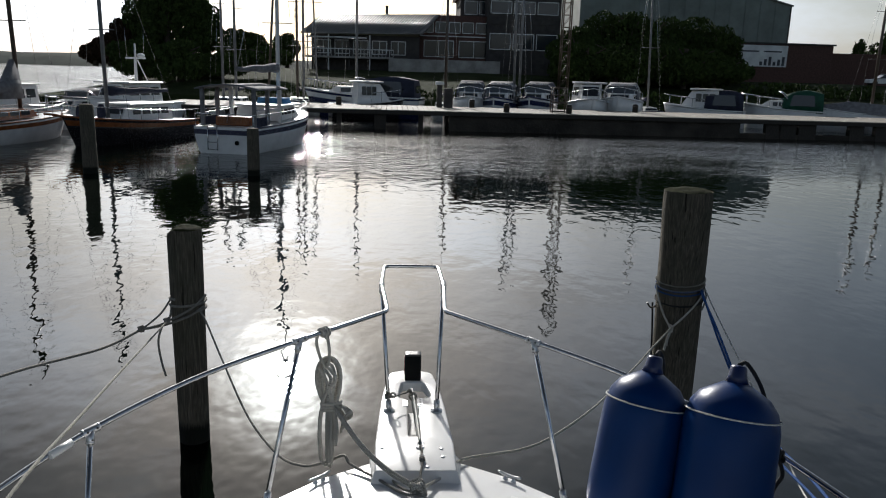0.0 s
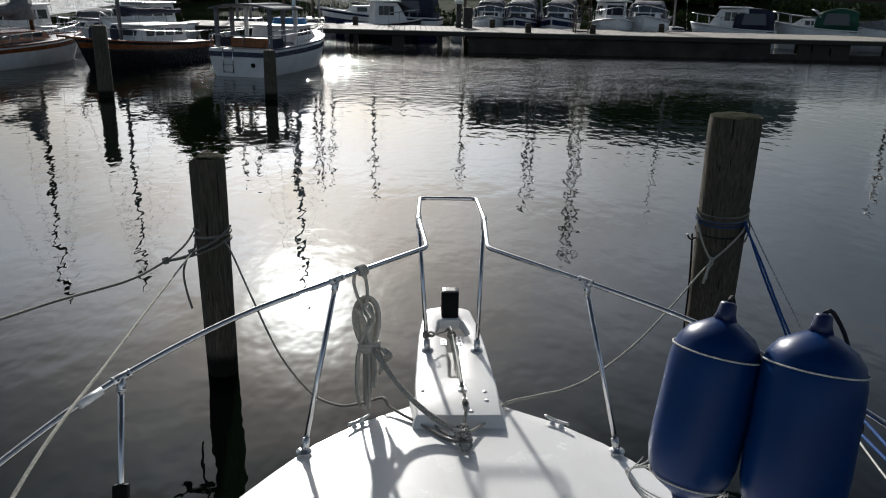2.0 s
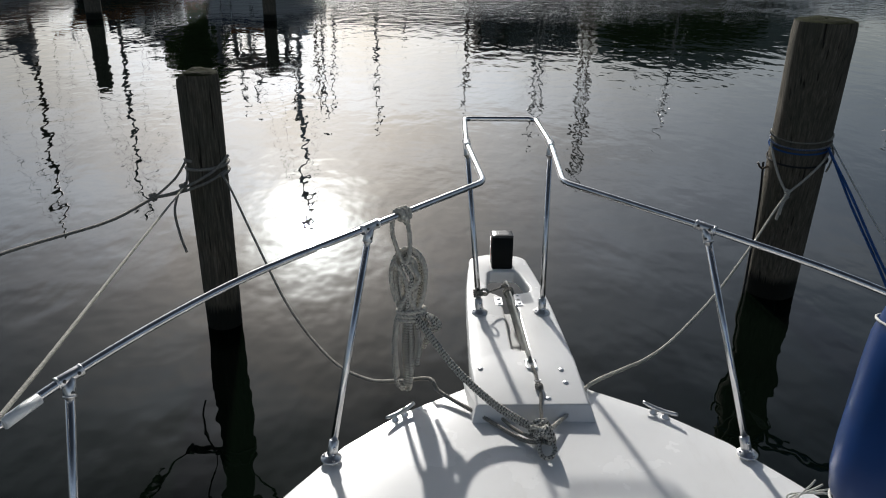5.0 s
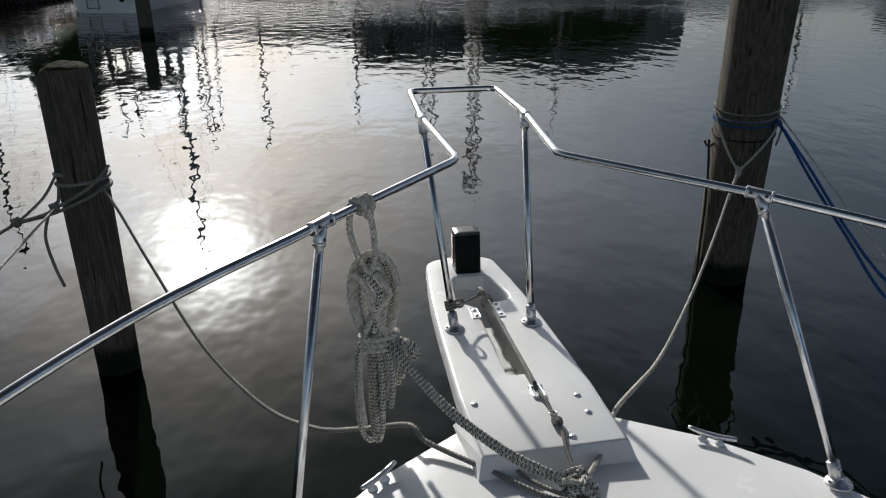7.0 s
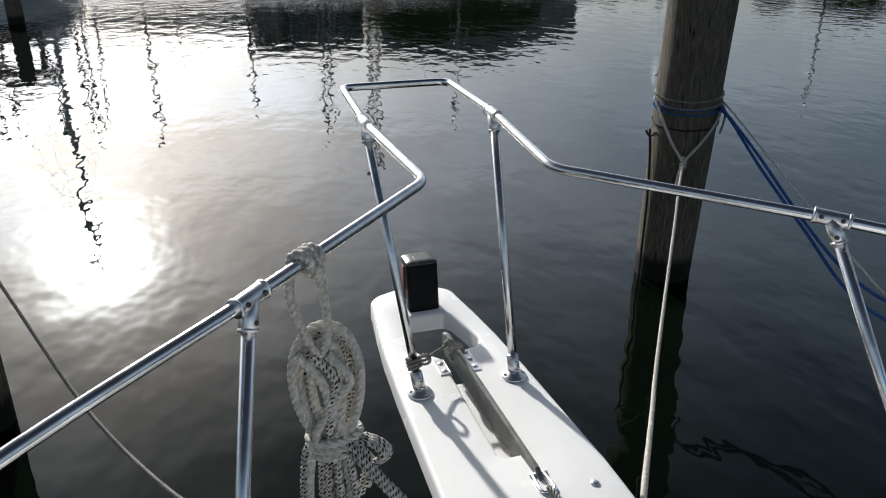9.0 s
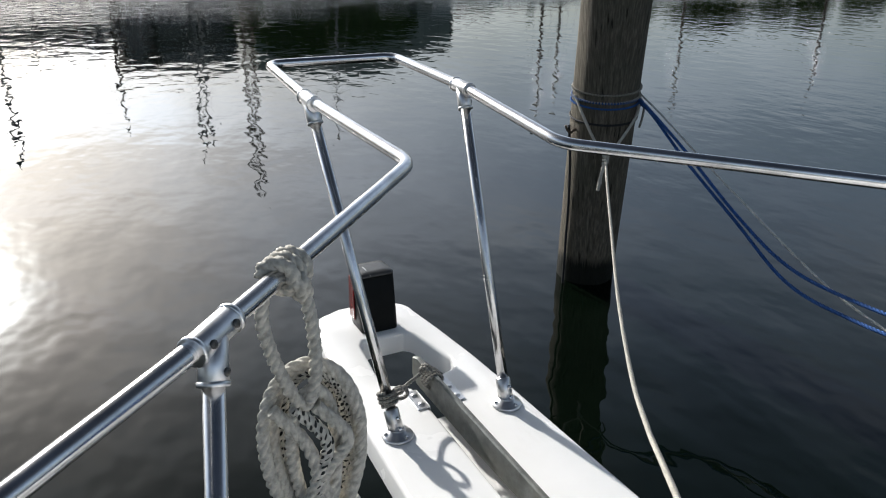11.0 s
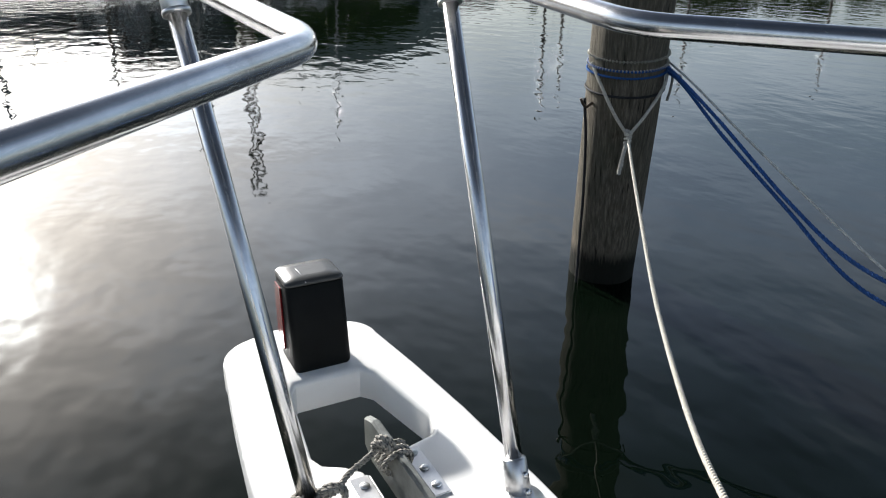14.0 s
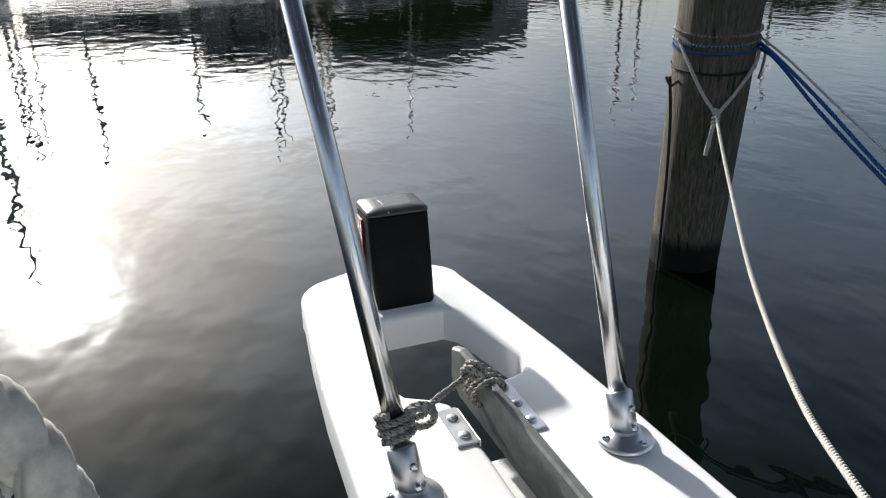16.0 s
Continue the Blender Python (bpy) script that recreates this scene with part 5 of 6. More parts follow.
def motorboat(label, at, rz, L=6.5, B=2.5, F=0.9, hull_mat=None, stripe=None, tent=None, house=False, mount=0.0):
    b = thing("motorboat", label, "boat", at, rz, "motorboats behind the pier" if at[1] > 55 else "")
    hull_mat = hull_mat or WHITEPAINT
    hull(b, L, B, F, hull_mat, stripe)
    cabin(b, L * (0.32 if house else 0.42), L * 0.80, B * 0.40, B * 0.24, F * 1.02, 0.62 if not house else 1.25, 0.7, n=3 if house else 2, roof=WHITEPAINT if house else None)
    if not house:
        g = bmesh.new()
        part("screen_frame", tube(curve([(-B * 0.40, L * 0.36, F + 0.3), (-B * 0.33, L * 0.50, F + 1.05), (0, L * 0.56, F + 1.15), (B * 0.33, L * 0.50, F + 1.05), (B * 0.40, L * 0.36, F + 0.3)], 0.15), 0.035, 6), STEEL, b)
        v = [g.verts.new(q) for q in ((-B * 0.36, L * 0.52, F + 0.62), (B * 0.36, L * 0.52, F + 0.62), (B * 0.31, L * 0.50, F + 1.08), (-B * 0.31, L * 0.50, F + 1.08))]
        g.faces.new(v)
        part("screen", g, GLASS, b)
    if tent is not None:
        canopy(b, L * 0.03, L * 0.50, B * 0.43, F * 0.95, 1.35, tent)
    handrail(b, L, B, F)
    k = 1.45 if at[1] > 55 else 1.05
    b.scale = (k, k, k)
    return b


# the three boats lying beyond the port piling
sail = thing("sailing_yacht", "white wooden sailing yacht with varnished topsides and a covered boom", "boat", (-21.5, 31.6, 0), -14)
hull(sail, 10.0, 3.0, 1.05, WHITEPAINT, MAHOG, 0.32)
cabin(sail, 2.4, 6.6, 0.95, 0.7, 1.15, 0.55, 0.3, MAHOG, 4)
mast(sail, 0, 6.2, 1.2, 13.6, 0.11, DARKMAST, 0.9, 1.4, (0.2, -0.7), 3.6, 6.0)
boom(sail, 5.9, 2.2, 2.9, CANVAS, 0.34, 0.5)
part("cover_peak", loft([[(-0.35, 4.6, 2.2), (0.35, 4.6, 2.2), (0.35, 6.1, 2.2), (-0.35, 6.1, 2.2)], [(-0.06, 5.7, 4.2), (0.06, 5.7, 4.2), (0.08, 6.1, 4.2), (-0.08, 6.1, 4.2)]]), CANVAS, sail, "grey canvas mast cover")
handrail(sail, 10.0, 3.0, 1.05, 0.0, 1.0, 0.55, 0.32)

dark = thing("motor_sailer", "dark-hulled motor sailer with a white cabin and red boot trim", "boat", (-12.9, 42.4, 0), 158)
hull(dark, 9.2, 3.1, 1.05, HULLDARK, MAHOG, 0.45)
cabin(dark, 2.2, 6.0, 1.1, 0.8, 1.15, 0.85, 0.5, WHITEPAINT, 4, WHITEPAINT)
mast(dark, 0, 6.1, 1.3, 12.6, 0.10, ALU, 0.8, 1.35, (-0.1, 0.3), 3.0, 5.6)
boom(dark, 5.8, 1.2, 2.7, DARKCANVAS, 0.20)
handrail(dark, 9.2, 3.1, 1.05, 0.0, 1.0, 0.6, 0.45)
part("bowsprit", tube([(0, 8.6, 1.50), (0, 10.3, 1.72)], [0.08, 0.05], 8), MAHOG, dark)
for k, p in enumerate(((-0.4, 7.0), (0.35, 7.3), (0.1, 7.9))):
    part("deck_bag", lathe([(0.14, 1.35), (0.22, 1.5), (0.2, 1.9), (0.1, 2.1)], 10, Matrix.Translation((*p, 0))), DARKCANVAS, dark)

ketch = thing("motor_yacht_ketch", "white motor sailer with blue stripe, canvas wheelhouse and stern ladder", "boat", (-8.35, 32.9, 0), -14)
hull(ketch, 10.4, 3.7, 1.28, WHITEPAINT, NAVY, 0.35, 0.86)
cabin(ketch, 3.9, 7.6, 1.25, 0.95, 1.4, 0.75, 0.5, WHITEPAINT, 4, WHITEPAINT)
# wheelhouse of thin posts and dark canvas under a bowed roof
for x in (-1.35, 1.35):
    for y in (0.5, 2.1, 3.7):
        part("wheelhouse_post", box(x - 0.09, y - 0.09, 1.3, x + 0.09, y + 0.09, 3.15, 0.02), CANVAS if y < 3 else WHITEPAINT, ketch)
    part("side_curtain", box(x - 0.02, 0.6, 1.3, x + 0.02, 2.0, 1.75), DARKCANVAS, ketch)
    part("side_rail", tube([(x, 0.5, 2.1), (x, 3.7, 2.1)], 0.03, 6), STEEL, ketch)
sec = []
for k in range(9):
    y = 0.2 + 4.0 * k / 8
    sec.append([(1.6 * (j - 5) / 5, y, 3.12 + 0.22 * (1 - ((j - 5) / 5) ** 2)) for j in range(11)] + [(1.6 * (5 - j) / 5, y, 3.06 + 0.22 * (1 - ((j - 5) / 5) ** 2)) for j in range(11)])
part("wheelhouse_roof", loft(sec), CANVAS, ketch, "bowed grey canvas roof")
mast(ketch, 0, 6.9, 1.5, 14.2, 0.11, WHITEPAINT, 0.9, 1.6, (0.1, -0.3), 3.3, 6.6)
boom(ketch, 6.6, 1.5, 4.15, CANVAS, 0.22, 0.1)
handrail(ketch, 10.4, 3.7, 1.28, 0.0, 1.0, 0.62, 0.35, 0.86)
part("stern_rail", tube([(-1.5, 0.05, 1.9), (1.5, 0.05, 1.9)], 0.022, 6), STEEL, ketch)
for x in (-0.85, -0.35):
    part("ladder_rail", tube([(x, -0.06, 0.15), (x, -0.06, 1.35)], 0.025, 6), STEEL, ketch)
for z in (0.2, 0.55, 0.9, 1.2):
    part("ladder_rung", tube([(-0.85, -0.06, z), (-0.35, -0.06, z)], 0.022, 6), STEEL, ketch)
part("exhaust", lathe([(0.11, 0), (0.11, 0.05), (0.07, 0.06)], 14, Matrix.Translation((0.65, -0.01, 0.55)) @ Matrix.Rotation(radians(90), 4, "X")), BLACK, ketch)
part("dinghy_cover", loft([rounded(0.9, 0.5, 0.2, 2.2, 6.2), rounded(0.8, 0.45, 0.2, 2.55, 6.2)]), BLUECANVAS, ketch, "light blue canvas cover")
part("seat", box(-0.9, 0.9, 1.3, 0.9, 1.5, 1.75, 0.05), MAHOG, ketch)

# cabin boats farther back on the port side
motorboat("white cabin cruiser with wide windows behind the sailing yacht", (-23.37, 48, 0), 175, 8.5, 3.4, 1.3, house=True)
motorboat("small open boat with grey canvas cover", (-19.92, 50, 0), 170, 6.5, 2.6, 1.1, tent=CANVAS)
radar = motorboat("pale blue-white fishing cruiser with a radar mast", (-16.33, 52, 0), 165, 8.5, 3.2, 1.5, house=True)
part("radar_mast", tube([(0, 3.6, 2.7), (0, 3.6, 5.2)], [0.10, 0.05], 8), WHITEPAINT, radar)
part("radar_bar", box(-0.7, 3.52, 4.25, 0.7, 3.66, 4.36, 0.03), WHITEPAINT, radar)
part("radar_dome", lathe([(0.1, 4.36), (0.24, 4.42), (0.24, 4.52), (0.1, 4.6)], 14, Matrix.Translation((-0.4, 3.6, 0))), WHITEPAINT, radar)
for x in (-0.5, 0.5):
    part("radar_leg", tube([(x, 3.0, 2.7), (x * 0.2, 3.55, 4.2)], 0.035, 6), WHITEPAINT, radar)
    part("aerial", tube([(x * 1.2, 3.6, 4.36), (x * 1.3, 3.6, 6.2)], 0.012, 5), STEEL, radar)

# motorboats along the far side of the pier
motorboat("small white cuddy boat with a dark hull", (-5.58, 62, 0), -75, 4.5, 2.0, 0.9, HULLDARK, house=True)
motorboat("dark blue sports cruiser with white windscreen and cockpit arch", (2.32, 65, 0), 78, 7.5, 2.7, 1.25, NAVY, WHITEPAINT, DARKCANVAS)
motorboat("white day cruiser with a dark cockpit tent", (7.17, 67.5, 0), 172, 5.0, 2.2, 1.15, tent=DARKCANVAS)
motorboat("white day cruiser with bow turned to the pier", (10.21, 67.5, 0), 165, 5.4, 2.3, 1.15, stripe=NAVY, tent=CANVAS)
motorboat("white cuddy cruiser with blue tent", (13.92, 67.5, 0), 160, 5.4, 2.3, 1.2, stripe=NAVY, tent=DARKCANVAS)
motorboat("white cabin boat with square wheelhouse windows", (17.60, 67, 0), 172, 5.4, 2.4, 1.2, house=True)
motorboat("large white cruiser with raked screen and pale canopy", (21.69, 68, 0), 160, 5.6, 2.7, 1.3, tent=CANVAS)
motorboat("white cabin cruiser with black roof rail and dark windows", (31.89, 64, 0), 68, 5.0, 2.2, 1.0, house=True, tent=DARKCANVAS)
motorboat("white cruiser under a green canvas cockpit tent", (38.37, 62, 0), 60, 5.0, 2.3, 1.15, tent=GREENCANVAS)
tarp = thing("covered_boat", "low boat under a pale grey tarpaulin", "boat", (43.18, 61, 0), 75)
hull(tarp, 6.0, 2.3, 1.6, WHITEPAINT)
part("tarpaulin", loft([[(-1.2, 0, 1.62), (1.2, 0, 1.62), (0.05, 0, 2.5), (-0.05, 0, 2.5)], [(-1.2, 3, 1.7), (1.2, 3, 1.7), (0.05, 3, 2.7), (-0.05, 3, 2.7)], [(-0.5, 5.6, 2.0), (0.5, 5.6, 2.0), (0.05, 5.6, 2.3), (-0.05, 5.6, 2.3)]], smooth=False), CANVAS, tarp)


def sailboat(label, p, y, top, rz=180, mat=None, r=0.12, lean=(0, 0), L=8.5):
    b = thing("sailboat", label, "boat", (p, y, 0), rz, "sailing boats with tall masts")
    hull(b, L, 2.7, 0.95, WHITEPAINT, NAVY)
    for o in b.children:
        o.location.y -= L * 0.55
    cabin(b, -1.6, 1.4, 0.85, 0.65, 1.0, 0.5, 0.4, n=3)
    mast(b, 0, 0, 1.0, top, r, mat, 0.8, 1.25, lean, L * 0.42, L * 0.5)
    boom(b, -0.3, -3.2, 2.2, DARKCANVAS, 0.17)
    return b


sailboat("small sailing boat with an aluminium mast", -15.19, 65, 13.0)
sailboat("small sailing boat with an aluminium mast", -14.06, 65, 12.5)
sailboat("sailing boat with a dark raked mast", -11.31, 65, 14.5, 180, DARKMAST, 0.11, (-0.9, 0))
sailboat("sailing boat with a dark mast", -9.18, 69, 14.0, 180, DARKMAST)
sailboat("sailing boat with a pale mast", -8.60, 69, 15.0)
sailboat("sailing boat with a pale slanting mast", -7.29, 69, 14.0, 180, None, 0.085, (0.5, 0))
sailboat("sailing boat with twin stays and a slim mast", -3.66, 69, 16.0)
sailboat("sailing boat with a brown wooden mast", 4.47, 65, 12.6, 180, DARKMAST, 0.13)
sailboat("sailing boat with a thick aluminium mast", 10.69, 65, 15.5, 180, None, 0.12, (0.25, 0))
sailboat("sailing boat with a blue-grey mast", 11.31, 66, 14.5)
sailboat("sailing boat with an aluminium mast", 24.10, 68, 16.0, 180, None, 0.10, (0.6, 0))
for x, y, top in ((42.5, 62, 14.5), (46.0, 64, 13.5), (60.5, 62, 15.0), (84.0, 63, 15.5), (88.0, 66, 14.0)):
    sailboat("sailing boat with a dark mast", x, y, top, 180, DARKMAST, 0.13)
lat = thing("lattice_mast", "tall dark steel lattice mast on the bank", "mast", (17.28, 75, 1.2))
for x in (-0.45, 0.45):
    for y in (-0.45, 0.45):
        part("leg", tube([(x, y, 0), (x * 0.8, y * 0.8, 22)], 0.07, 5), DARKMAST, lat)
for k in range(18):
    z = 0.6 + 1.2 * k
    for y in (-0.43, 0.43):
        part("brace", tube([(-0.44, y, z), (0.44, y, z + 1.2)], 0.035, 4), DARKMAST, lat)
        part("rung", tube([(-0.44, y, z), (0.44, y, z)], 0.035, 4), DARKMAST, lat)

# ---- buildings ----
def window(parent, x0, z0, x1, z1, y, panes=2, frame_mat=None):
    """A framed window standing a little proud of a wall that faces the harbour."""
    frame_mat = frame_mat or SIGNWHITE
    w = part("window", box(x0, y - 0.05, z0, x1, y + 0.02, z1), GLASS, parent)
    t = 0.11
    for a, b, c, d in ((x0, z0, x1, z0 + t), (x0, z1 - t, x1, z1), (x0, z0, x0 + t, z1), (x1 - t, z0, x1, z1)):
        part("window_frame", box(a, y - 0.12, b, c, y - 0.05, d), frame_mat, w)
    for k in range(1, panes):
        x = x0 + (x1 - x0) * k / panes
        part("mullion", box(x - 0.05, y - 0.11, z0, x + 0.05, y - 0.05, z1), frame_mat, w)


club = thing("clubhouse", "long low clubhouse with a grey tiled roof and a white-railed balcony", "house", (0, 0, 0))
X0, X1 = -12.48, 3.34
part("wall", box(X0 + 0.8, 106, 3.5, X1, 114, 8.9, 0.03), DARKWALL, club)
part("roof", loft([[(X0 - 0.5, 104.6, 8.85), (X1 + 0.4, 104.6, 9.2), (X1 + 0.4, 104.6, 9.4), (X0 - 0.5, 104.6, 9.05)], [(X0 + 1.8, 110, 11.5), (X1 + 2.9, 110, 12.1), (X1 + 2.9, 110, 12.3), (X0 + 1.8, 110, 11.7)], [(X0 - 0.5, 116, 8.85), (X1 + 0.4, 116, 9.2), (X1 + 0.4, 116, 9.4), (X0 - 0.5, 116, 9.05)]], smooth=False), ROOF, club, "grey tiled roof shining in the low sun")
for k in range(42):
    x = X0 + 0.1 + (X1 - X0) * k / 42
    xx = X0 + 2.2 + (X1 - X0 + 0.6) * k / 42
    part("roof_rib", tube([(x, 104.62, 9.10 + 0.33 * k / 42), (xx, 109.96, 11.72 + 0.58 * k / 42)], 0.05, 4), ROOF, club)
part("balcony", box(X0 + 0.2, 103.2, 5.7, X0 + 12.2, 106, 5.95, 0.02), CONC, club)
part("balcony_rail", box(X0 + 0.2, 103.2, 6.85, X0 + 12.2, 103.3, 6.97), SIGNWHITE, club)
for k in range(25):
    x = X0 + 0.25 + 0.495 * k
    part("baluster", box(x, 103.22, 5.95, x + 0.06, 103.28, 6.85), SIGNWHITE, club)
for k in range(5):
    x = X0 + 0.5 + 2.8 * k
    part("balcony_post", box(x, 103.3, 3.4, x + 0.14, 103.44, 8.8), SIGNWHITE if k % 2 else DARKWALL, club)
for k in range(5):
    window(club, X0 + 1.4 + 2.6 * k, 6.3, X0 + 3.5 + 2.6 * k, 8.2, 106, 2)
part("awning", box(X0 + 0.3, 103.0, 8.35, X0 + 8.5, 105, 8.5, 0.02), SIGNWHITE, club)

hall = thing("harbour_building", "three-storey dark harbour building with rows of white-framed windows", "building", (0, 0, 0))
A, Bx, C = 3.47, 13.12, 23.79
part("wall", box(A, 110, 3.5, Bx, 122, 12.2, 0.03), BRICK, hall)
part("wall", box(Bx + 0.01, 109, 3.5, C, 122, 15.4, 0.03), DARKWALL, hall, "dark clad wall")
part("upper_storey", box(9.53, 113, 12.2, Bx + 0.4, 122, 15.0, 0.03), DARKWALL, hall)
part("flat_roof", box(9.01, 112.3, 15.0, C + 0.4, 122.5, 15.9, 0.05), BRICK, hall)
part("band", box(Bx, 108.9, 11.2, C, 109.0, 12.3), DARKWALL, hall)
for k in range(2):
    window(hall, A + 0.6 + 5.1 * k, 6.3, A + 5.0 + 5.1 * k, 8.7, 110, 2)
for k in range(5):
    window(hall, A + 0.3 + 1.95 * k, 9.7, A + 2.0 + 1.95 * k, 11.3, 110, 1)
part("sill_band", box(A, 109.85, 9.2, Bx, 109.99, 9.35), SIGNWHITE, hall)
for k in range(3):
    window(hall, Bx + 0.4 + 3.4 * k, 7.6, Bx + 3.5 + 3.4 * k, 9.9, 109, 1)
    window(hall, Bx + 0.4 + 3.4 * k, 12.6, Bx + 3.5 + 3.4 * k, 14.4, 109, 1)
for k in range(2):
    window(hall, 9.78 + 0.3 + 2.2 * k, 12.6, 9.78 + 2.3 + 2.2 * k, 14.6, 113, 1)
part("chimney", box(A - 5.0, 112, 11.0, A - 4.6, 112.4, 13.4), DARKWALL, hall)
cw = tagged(part("garden_wall", box(-0.92, 101, 3.2, 14.16, 101.5, 5.8, 0.04), CONC), "pale concrete retaining wall below the windows", "wall")

shed = thing("warehouse", "tall green-grey sheet metal warehouse with a shallow gable roof", "building", (0, 0, 0))
S0, S1 = 30.49, 66.62
part("wall", loft([[(S0, 126, 3), (S1, 126, 3), (S1, 126, 16.6), ((S0 + S1) / 2, 126, 21), (S0, 126, 19)], [(S0, 160, 3), (S1, 160, 3), (S1, 160, 16.6), ((S0 + S1) / 2, 160, 21), (S0, 160, 19)]], smooth=False), SHED, shed)
for k in range(12):
    x = S1 - 0.2 - 2.6 * k
    part("panel_joint", box(x - 0.08, 125.9, 3, x + 0.08, 125.985, 16.3 + 0.22 * (S1 - x)), DARKWALL if k == 0 else SHED, shed)
part("verge", tube([(S1 + 0.1, 125.8, 16.7), ((S0 + S1) / 2, 125.8, 21.1)], 0.16, 6), ROOF, shed)
low = thing("brick_store", "low red-brick store with a white board on its wall", "building", (0, 0, 0))
L0, L1 = 54.23, 71.98
part("wall", box(L0, 121, 3, L1, 125.5, 10.2, 0.03), BRICK, low)
part("roof", box(L0 - 0.3, 120.7, 10.2, L1 + 0.3, 126, 10.45, 0.02), DARKWALL, low)
sg = tagged(part("notice_board", box(55.76, 120.75, 6.6, 64.17, 120.95, 10.0, 0.02), SIGNWHITE), "large white painted board with faded dark lettering bars", "sign")
for k, (a, b, c) in enumerate(((0.6, 3.6, 9.0), (4.4, 7.4, 9.0))):
    part("lettering", box(55.76 + a, 120.70, c - 0.1, 55.76 + b, 120.745, c + 0.12), SIGNDARK, sg)
for k in range(6):
    part("lettering", box(59.58 + 0.75 * k, 120.70, 6.8, 59.58 + 0.75 * k + 0.45, 120.745, 7.4 + 0.4 * (k % 3)), SIGNDARK, sg)
part("low_wall", box(L1 + 0.5, 124, 3, 90.67, 126, 9.2, 0.03), BRICK, low)

# ---- trees and hedges ----
def foliage(bm, c, rad, n, size, rnd):
    for _ in range(n):
        while True:
            v = Vector((rnd.uniform(-1, 1), rnd.uniform(-1, 1), rnd.uniform(-1, 1)))
            if 0.25 < v.length < 1:
                break
        k = 0.62 + 0.38 * noise.noise(v * 2.1 + c)
        v = v.normalized() * (v.length ** 0.4) * (0.72 + 0.4 * k)
        p = c + Vector((v.x * rad[0], v.y * rad[1], v.z * rad[2]))
        s = size * rnd.uniform(0.5, 1.25)
        q = Euler((rnd.uniform(0, 6.28), rnd.uniform(0, 6.28), rnd.uniform(0, 6.28))).to_matrix()
        a = [p + q @ Vector(w) * s for w in ((-1, -0.35, 0), (0.1, -0.55, 0.15), (1, 0.1, 0), (0.2, 0.55, -0.15))]
        bm.faces.new([bm.verts.new(w) for w in a])


def tree(label, x, y, z0, h, w, mat, seed, n=2600, size=0.42, clumps=9, low=0.24):
    rnd = random.Random(seed)
    t = thing("tree", label, "tree", (x, y, z0), group="trees on the harbour bank")
    tr = bmesh.new()
    tube_into(tr, curve([(0, 0, -0.3), (0.1, 0, h * 0.25), (-0.1, 0.1, h * 0.5), (0, 0, h * 0.8)], 0.6), [0.35] * len(curve([(0, 0, -0.3), (0.1, 0, h * 0.25), (-0.1, 0.1, h * 0.5), (0, 0, h * 0.8)], 0.6)), 8)
    for k in range(6):
        a = rnd.uniform(0, 6.28)
        z = h * rnd.uniform(0.25, 0.6)
        tube_into(tr, [(0, 0, z), (w * 0.3 * math.cos(a), w * 0.3 * math.sin(a), z + h * 0.15), (w * 0.6 * math.cos(a), w * 0.6 * math.sin(a), z + h * 0.26)], [0.18, 0.12, 0.05], 6)
    part("trunk", tr, BARK, t)
    cr = bmesh.new()
    for k in range(clumps):
        a = 2.4 * k + rnd.uniform(-0.4, 0.4)
        rr = w * 0.62 * math.sqrt((k + 0.3) / clumps)
        zc = h * (0.86 - 0.6 * (rr / w) ** 1.2 * rnd.uniform(0.6, 1.6) - 0.3 * rnd.random())
        foliage(cr, Vector((rr * math.cos(a), rr * math.sin(a) * 0.8, max(h * low, zc))), (w * rnd.uniform(0.34, 0.5), w * 0.4, h * rnd.uniform(0.15, 0.24)), n // clumps, size, rnd)
    part("crown", cr, mat, t)
    return t


for k, (p, y, h, w, m) in enumerate(((176, 90, 2.6, 2.0, LEAF_RED), (202, 90, 3.6, 2.3, LEAF_RED), (230, 92, 6.2, 2.4, LEAF_RED), (268, 92, 10.0, 3.0, LEAF_DARK), (300, 90, 14.5, 3.6, LEAF_DARK), (338, 92, 15.5, 3.4, LEAF_DARK), (364, 96, 10.0, 2.4, LEAF_DARK), (425, 104, 6.0, 3.2, LEAF_DARK), (450, 106, 5.6, 2.8, LEAF_DARK), (507, 112, 5.8, 2.2, LEAF_DARK), (250, 84, 4.4, 3.6, LEAF_DARK), (320, 84, 4.6, 4.0, LEAF_DARK), (390, 86, 3.4, 3.6, LEAF_DARK), (470, 88, 2.6, 3.6, LEAF_DARK))):
    tree("dense dark broadleaf tree on the bank" if m is LEAF_DARK else "copper-leaved tree on the bank", -0.17 + (y + 5.27) * (0.0611 + 0.000706 * (p - 784)), y, 1.6 + (2.4 if y > 86 else 1.0), h, w, m, 40 + k, 9000, 0.25, 16, 0.10)
for k, (x, y, h, w) in enumerate(((80, 92, 6.5, 5.0), (89, 90, 8.0, 5.4), (99, 93, 9.0, 6.0), (109, 91, 8.2, 5.6), (120, 94, 9.5, 6.2), (132, 92, 9.0, 6.0))):
    tree("thick green tree on the bank beyond the pier", x, y, 3.6, h, w, LEAF_DARK, 120 + k, 5000, 0.36, 12, 0.08)
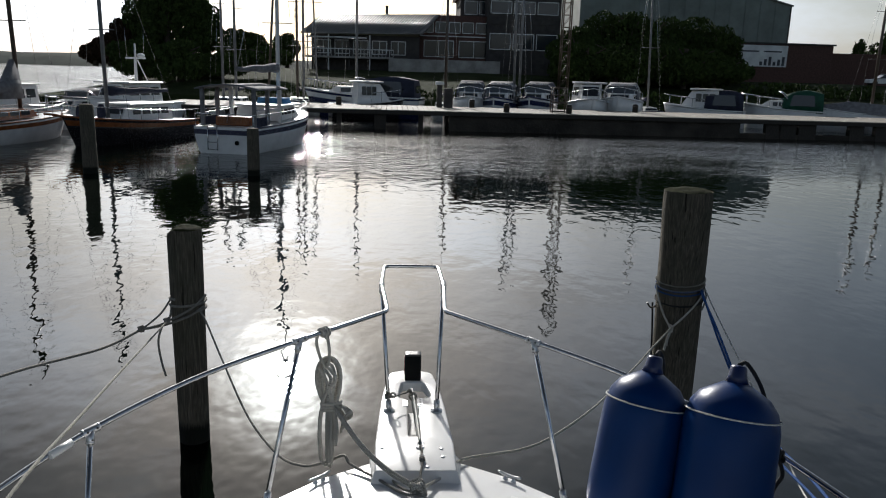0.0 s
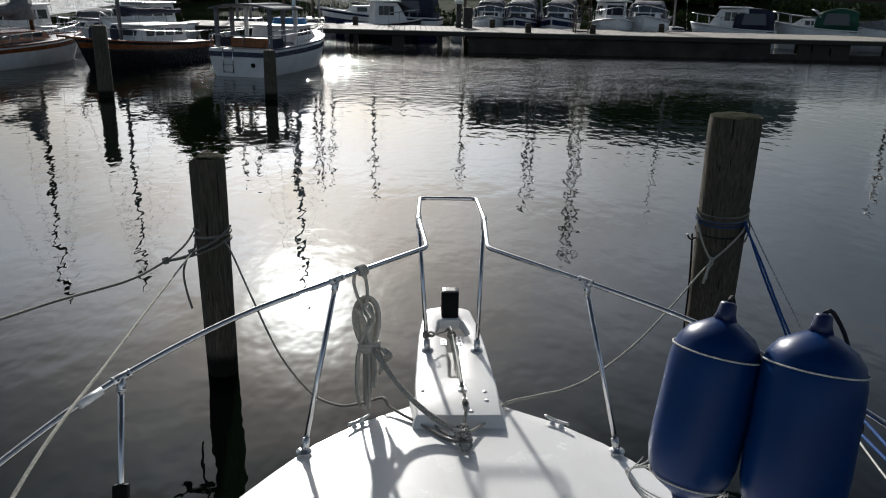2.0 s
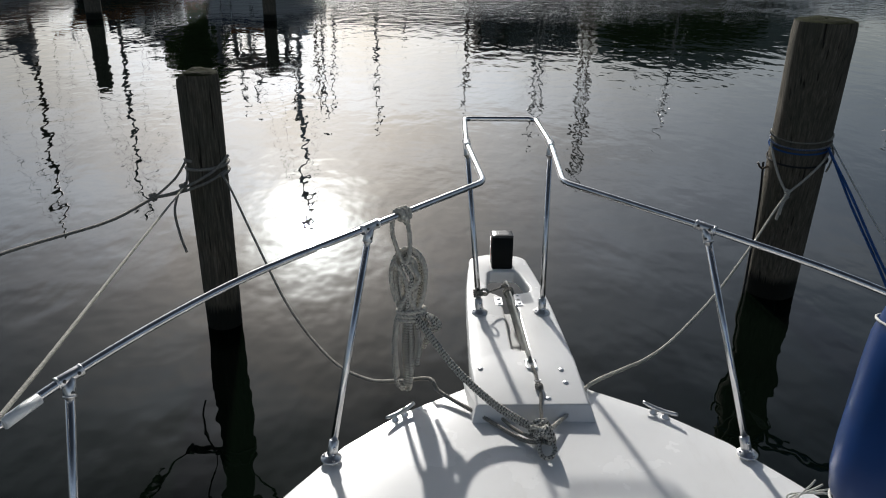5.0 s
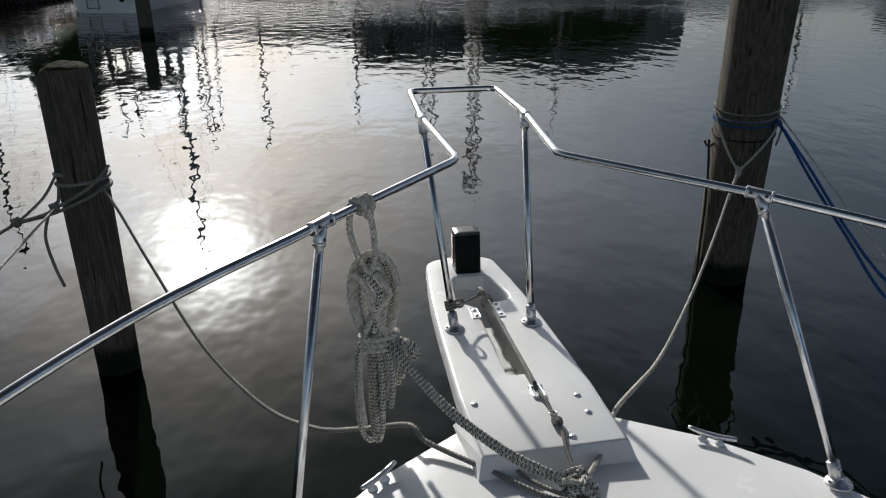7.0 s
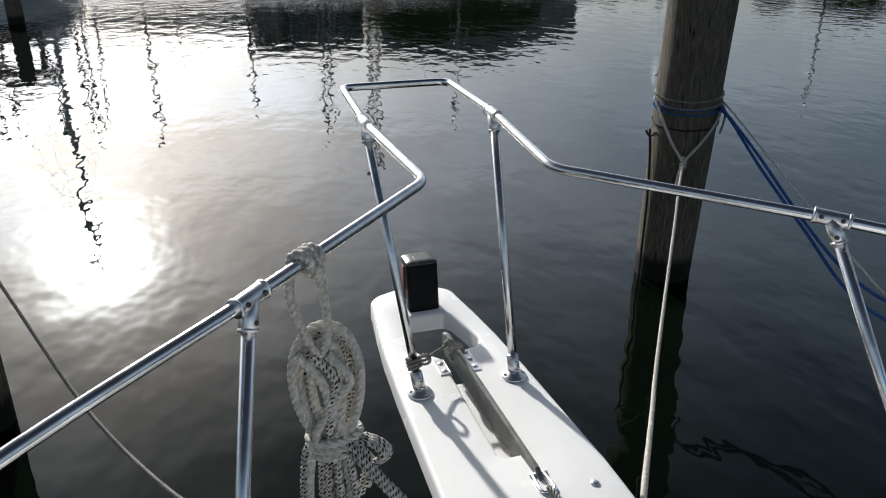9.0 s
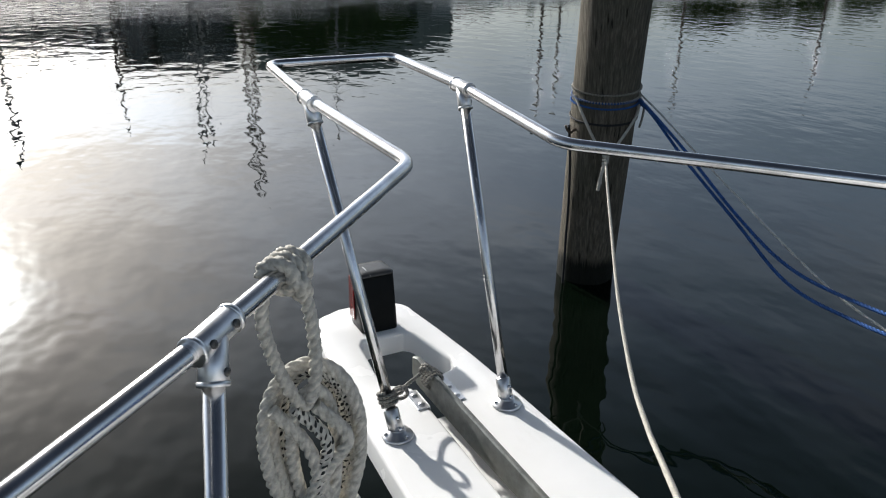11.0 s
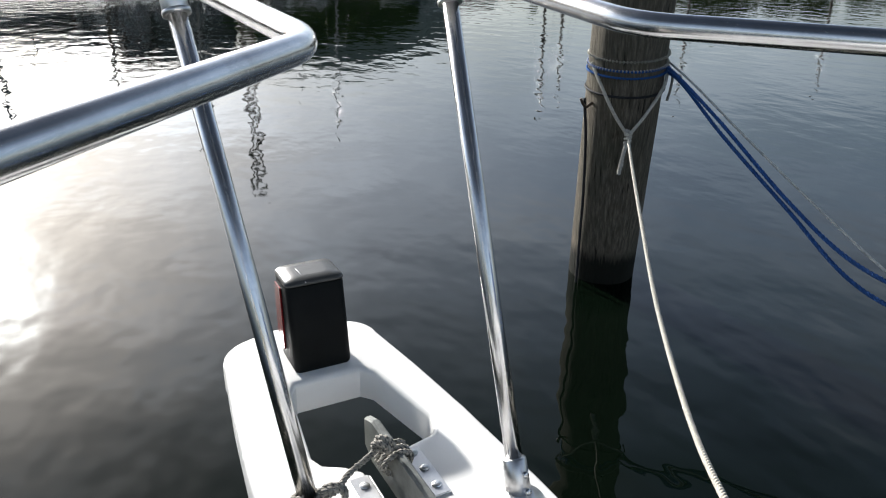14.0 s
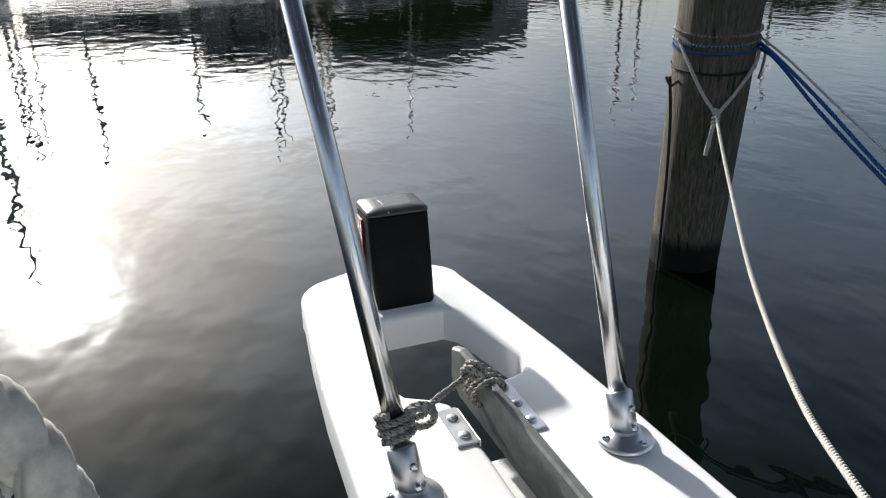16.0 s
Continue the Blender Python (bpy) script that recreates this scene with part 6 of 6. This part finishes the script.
for k, (p, y, h, w) in enumerate(((1020, 94, 7.0, 4.5), (1065, 97, 8.8, 5.0), (1115, 95, 9.6, 5.2), (1170, 96, 9.4, 5.4), (1225, 97, 8.6, 5.2), (1270, 96, 7.5, 4.4), (1090, 88, 6.0, 5.0), (1150, 88, 6.2, 5.4), (1215, 88, 6.0, 5.4), (1270, 88, 5.0, 5.0), (1040, 88, 5.2, 4.5))):
    tree("thick green shrubby tree in front of the warehouse", -0.17 + (y + 5.27) * (0.0611 + 0.000730 * (p - 784)), y, 3.0 if y < 90 else 3.8, h, w, LEAF_DARK, 70 + k, 9000, 0.26, 15, 0.06)
for k, (p, y, h, w) in enumerate(((1520, 170, 12, 2.2), (1545, 172, 10.5, 5.0), (1566, 168, 13, 2.0), (1590, 170, 12, 5.0))):
    tree("distant dark tree above the low buildings", -0.17 + (y + 5.27) * (0.0611 + 0.000742 * (p - 784)), y, 4.0, h, w, LEAF_DARK, 90 + k, 900, 0.6, 6)
hedge = bmesh.new()
hr = random.Random(5)
for k in range(46):
    x = 41.32 + 1.05 * k
    foliage(hedge, Vector((x, 84 + hr.uniform(-1, 1), 2.4 + hr.uniform(-0.3, 0.5))), (1.3, 1.2, 1.3), 120, 0.28, hr)
tagged(part("hedge", hedge, LEAF_DARK), "low overgrown hedge along the bank", "hedge", kind="stuff")
reeds = bmesh.new()
for k in range(60):
    foliage(reeds, Vector((-14 + 0.75 * k, 76 + hr.uniform(-1, 1), 1.6 + hr.uniform(-0.2, 0.5))), (1.1, 1.0, 0.9), 60, 0.25, hr)
tagged(part("bank_shrubs", reeds, LEAF_DARK), "dark shrubs along the harbour bank", "shrubs", kind="stuff")

car = thing("parked_car", "white estate car parked on the bank", "car", (66.47, 98, 4.1), 80)
part("body", loft([[(-0.85, -2.1, 0.35), (0.85, -2.1, 0.35), (0.85, -2.1, 0.95), (-0.85, -2.1, 0.95)], [(-0.88, 0, 0.3), (0.88, 0, 0.3), (0.88, 0, 1.0), (-0.88, 0, 1.0)], [(-0.8, 2.1, 0.35), (0.8, 2.1, 0.35), (0.8, 2.1, 0.8), (-0.8, 2.1, 0.8)]], smooth=False), WHITEPAINT, car)
part("roof", loft([[(-0.8, -2.0, 0.96), (0.8, -2.0, 0.96), (0.8, 0.9, 1.0), (-0.8, 0.9, 1.0)], [(-0.65, -1.7, 1.5), (0.65, -1.7, 1.5), (0.65, 0.2, 1.5), (-0.65, 0.2, 1.5)]], smooth=False), GLASS, car)
part("roof_panel", box(-0.68, -1.75, 1.5, 0.68, 0.25, 1.55, 0.02), WHITEPAINT, car)
for x in (-0.8, 0.8):
    for y in (-1.3, 1.35):
        wh = part("wheel", lathe([(0.2, -0.1), (0.32, -0.1), (0.33, 0), (0.32, 0.1), (0.2, 0.1)], 18, Matrix.Translation((x, y, 0.33)) @ Matrix.Rotation(radians(90), 4, "Y")), TYRE, car)
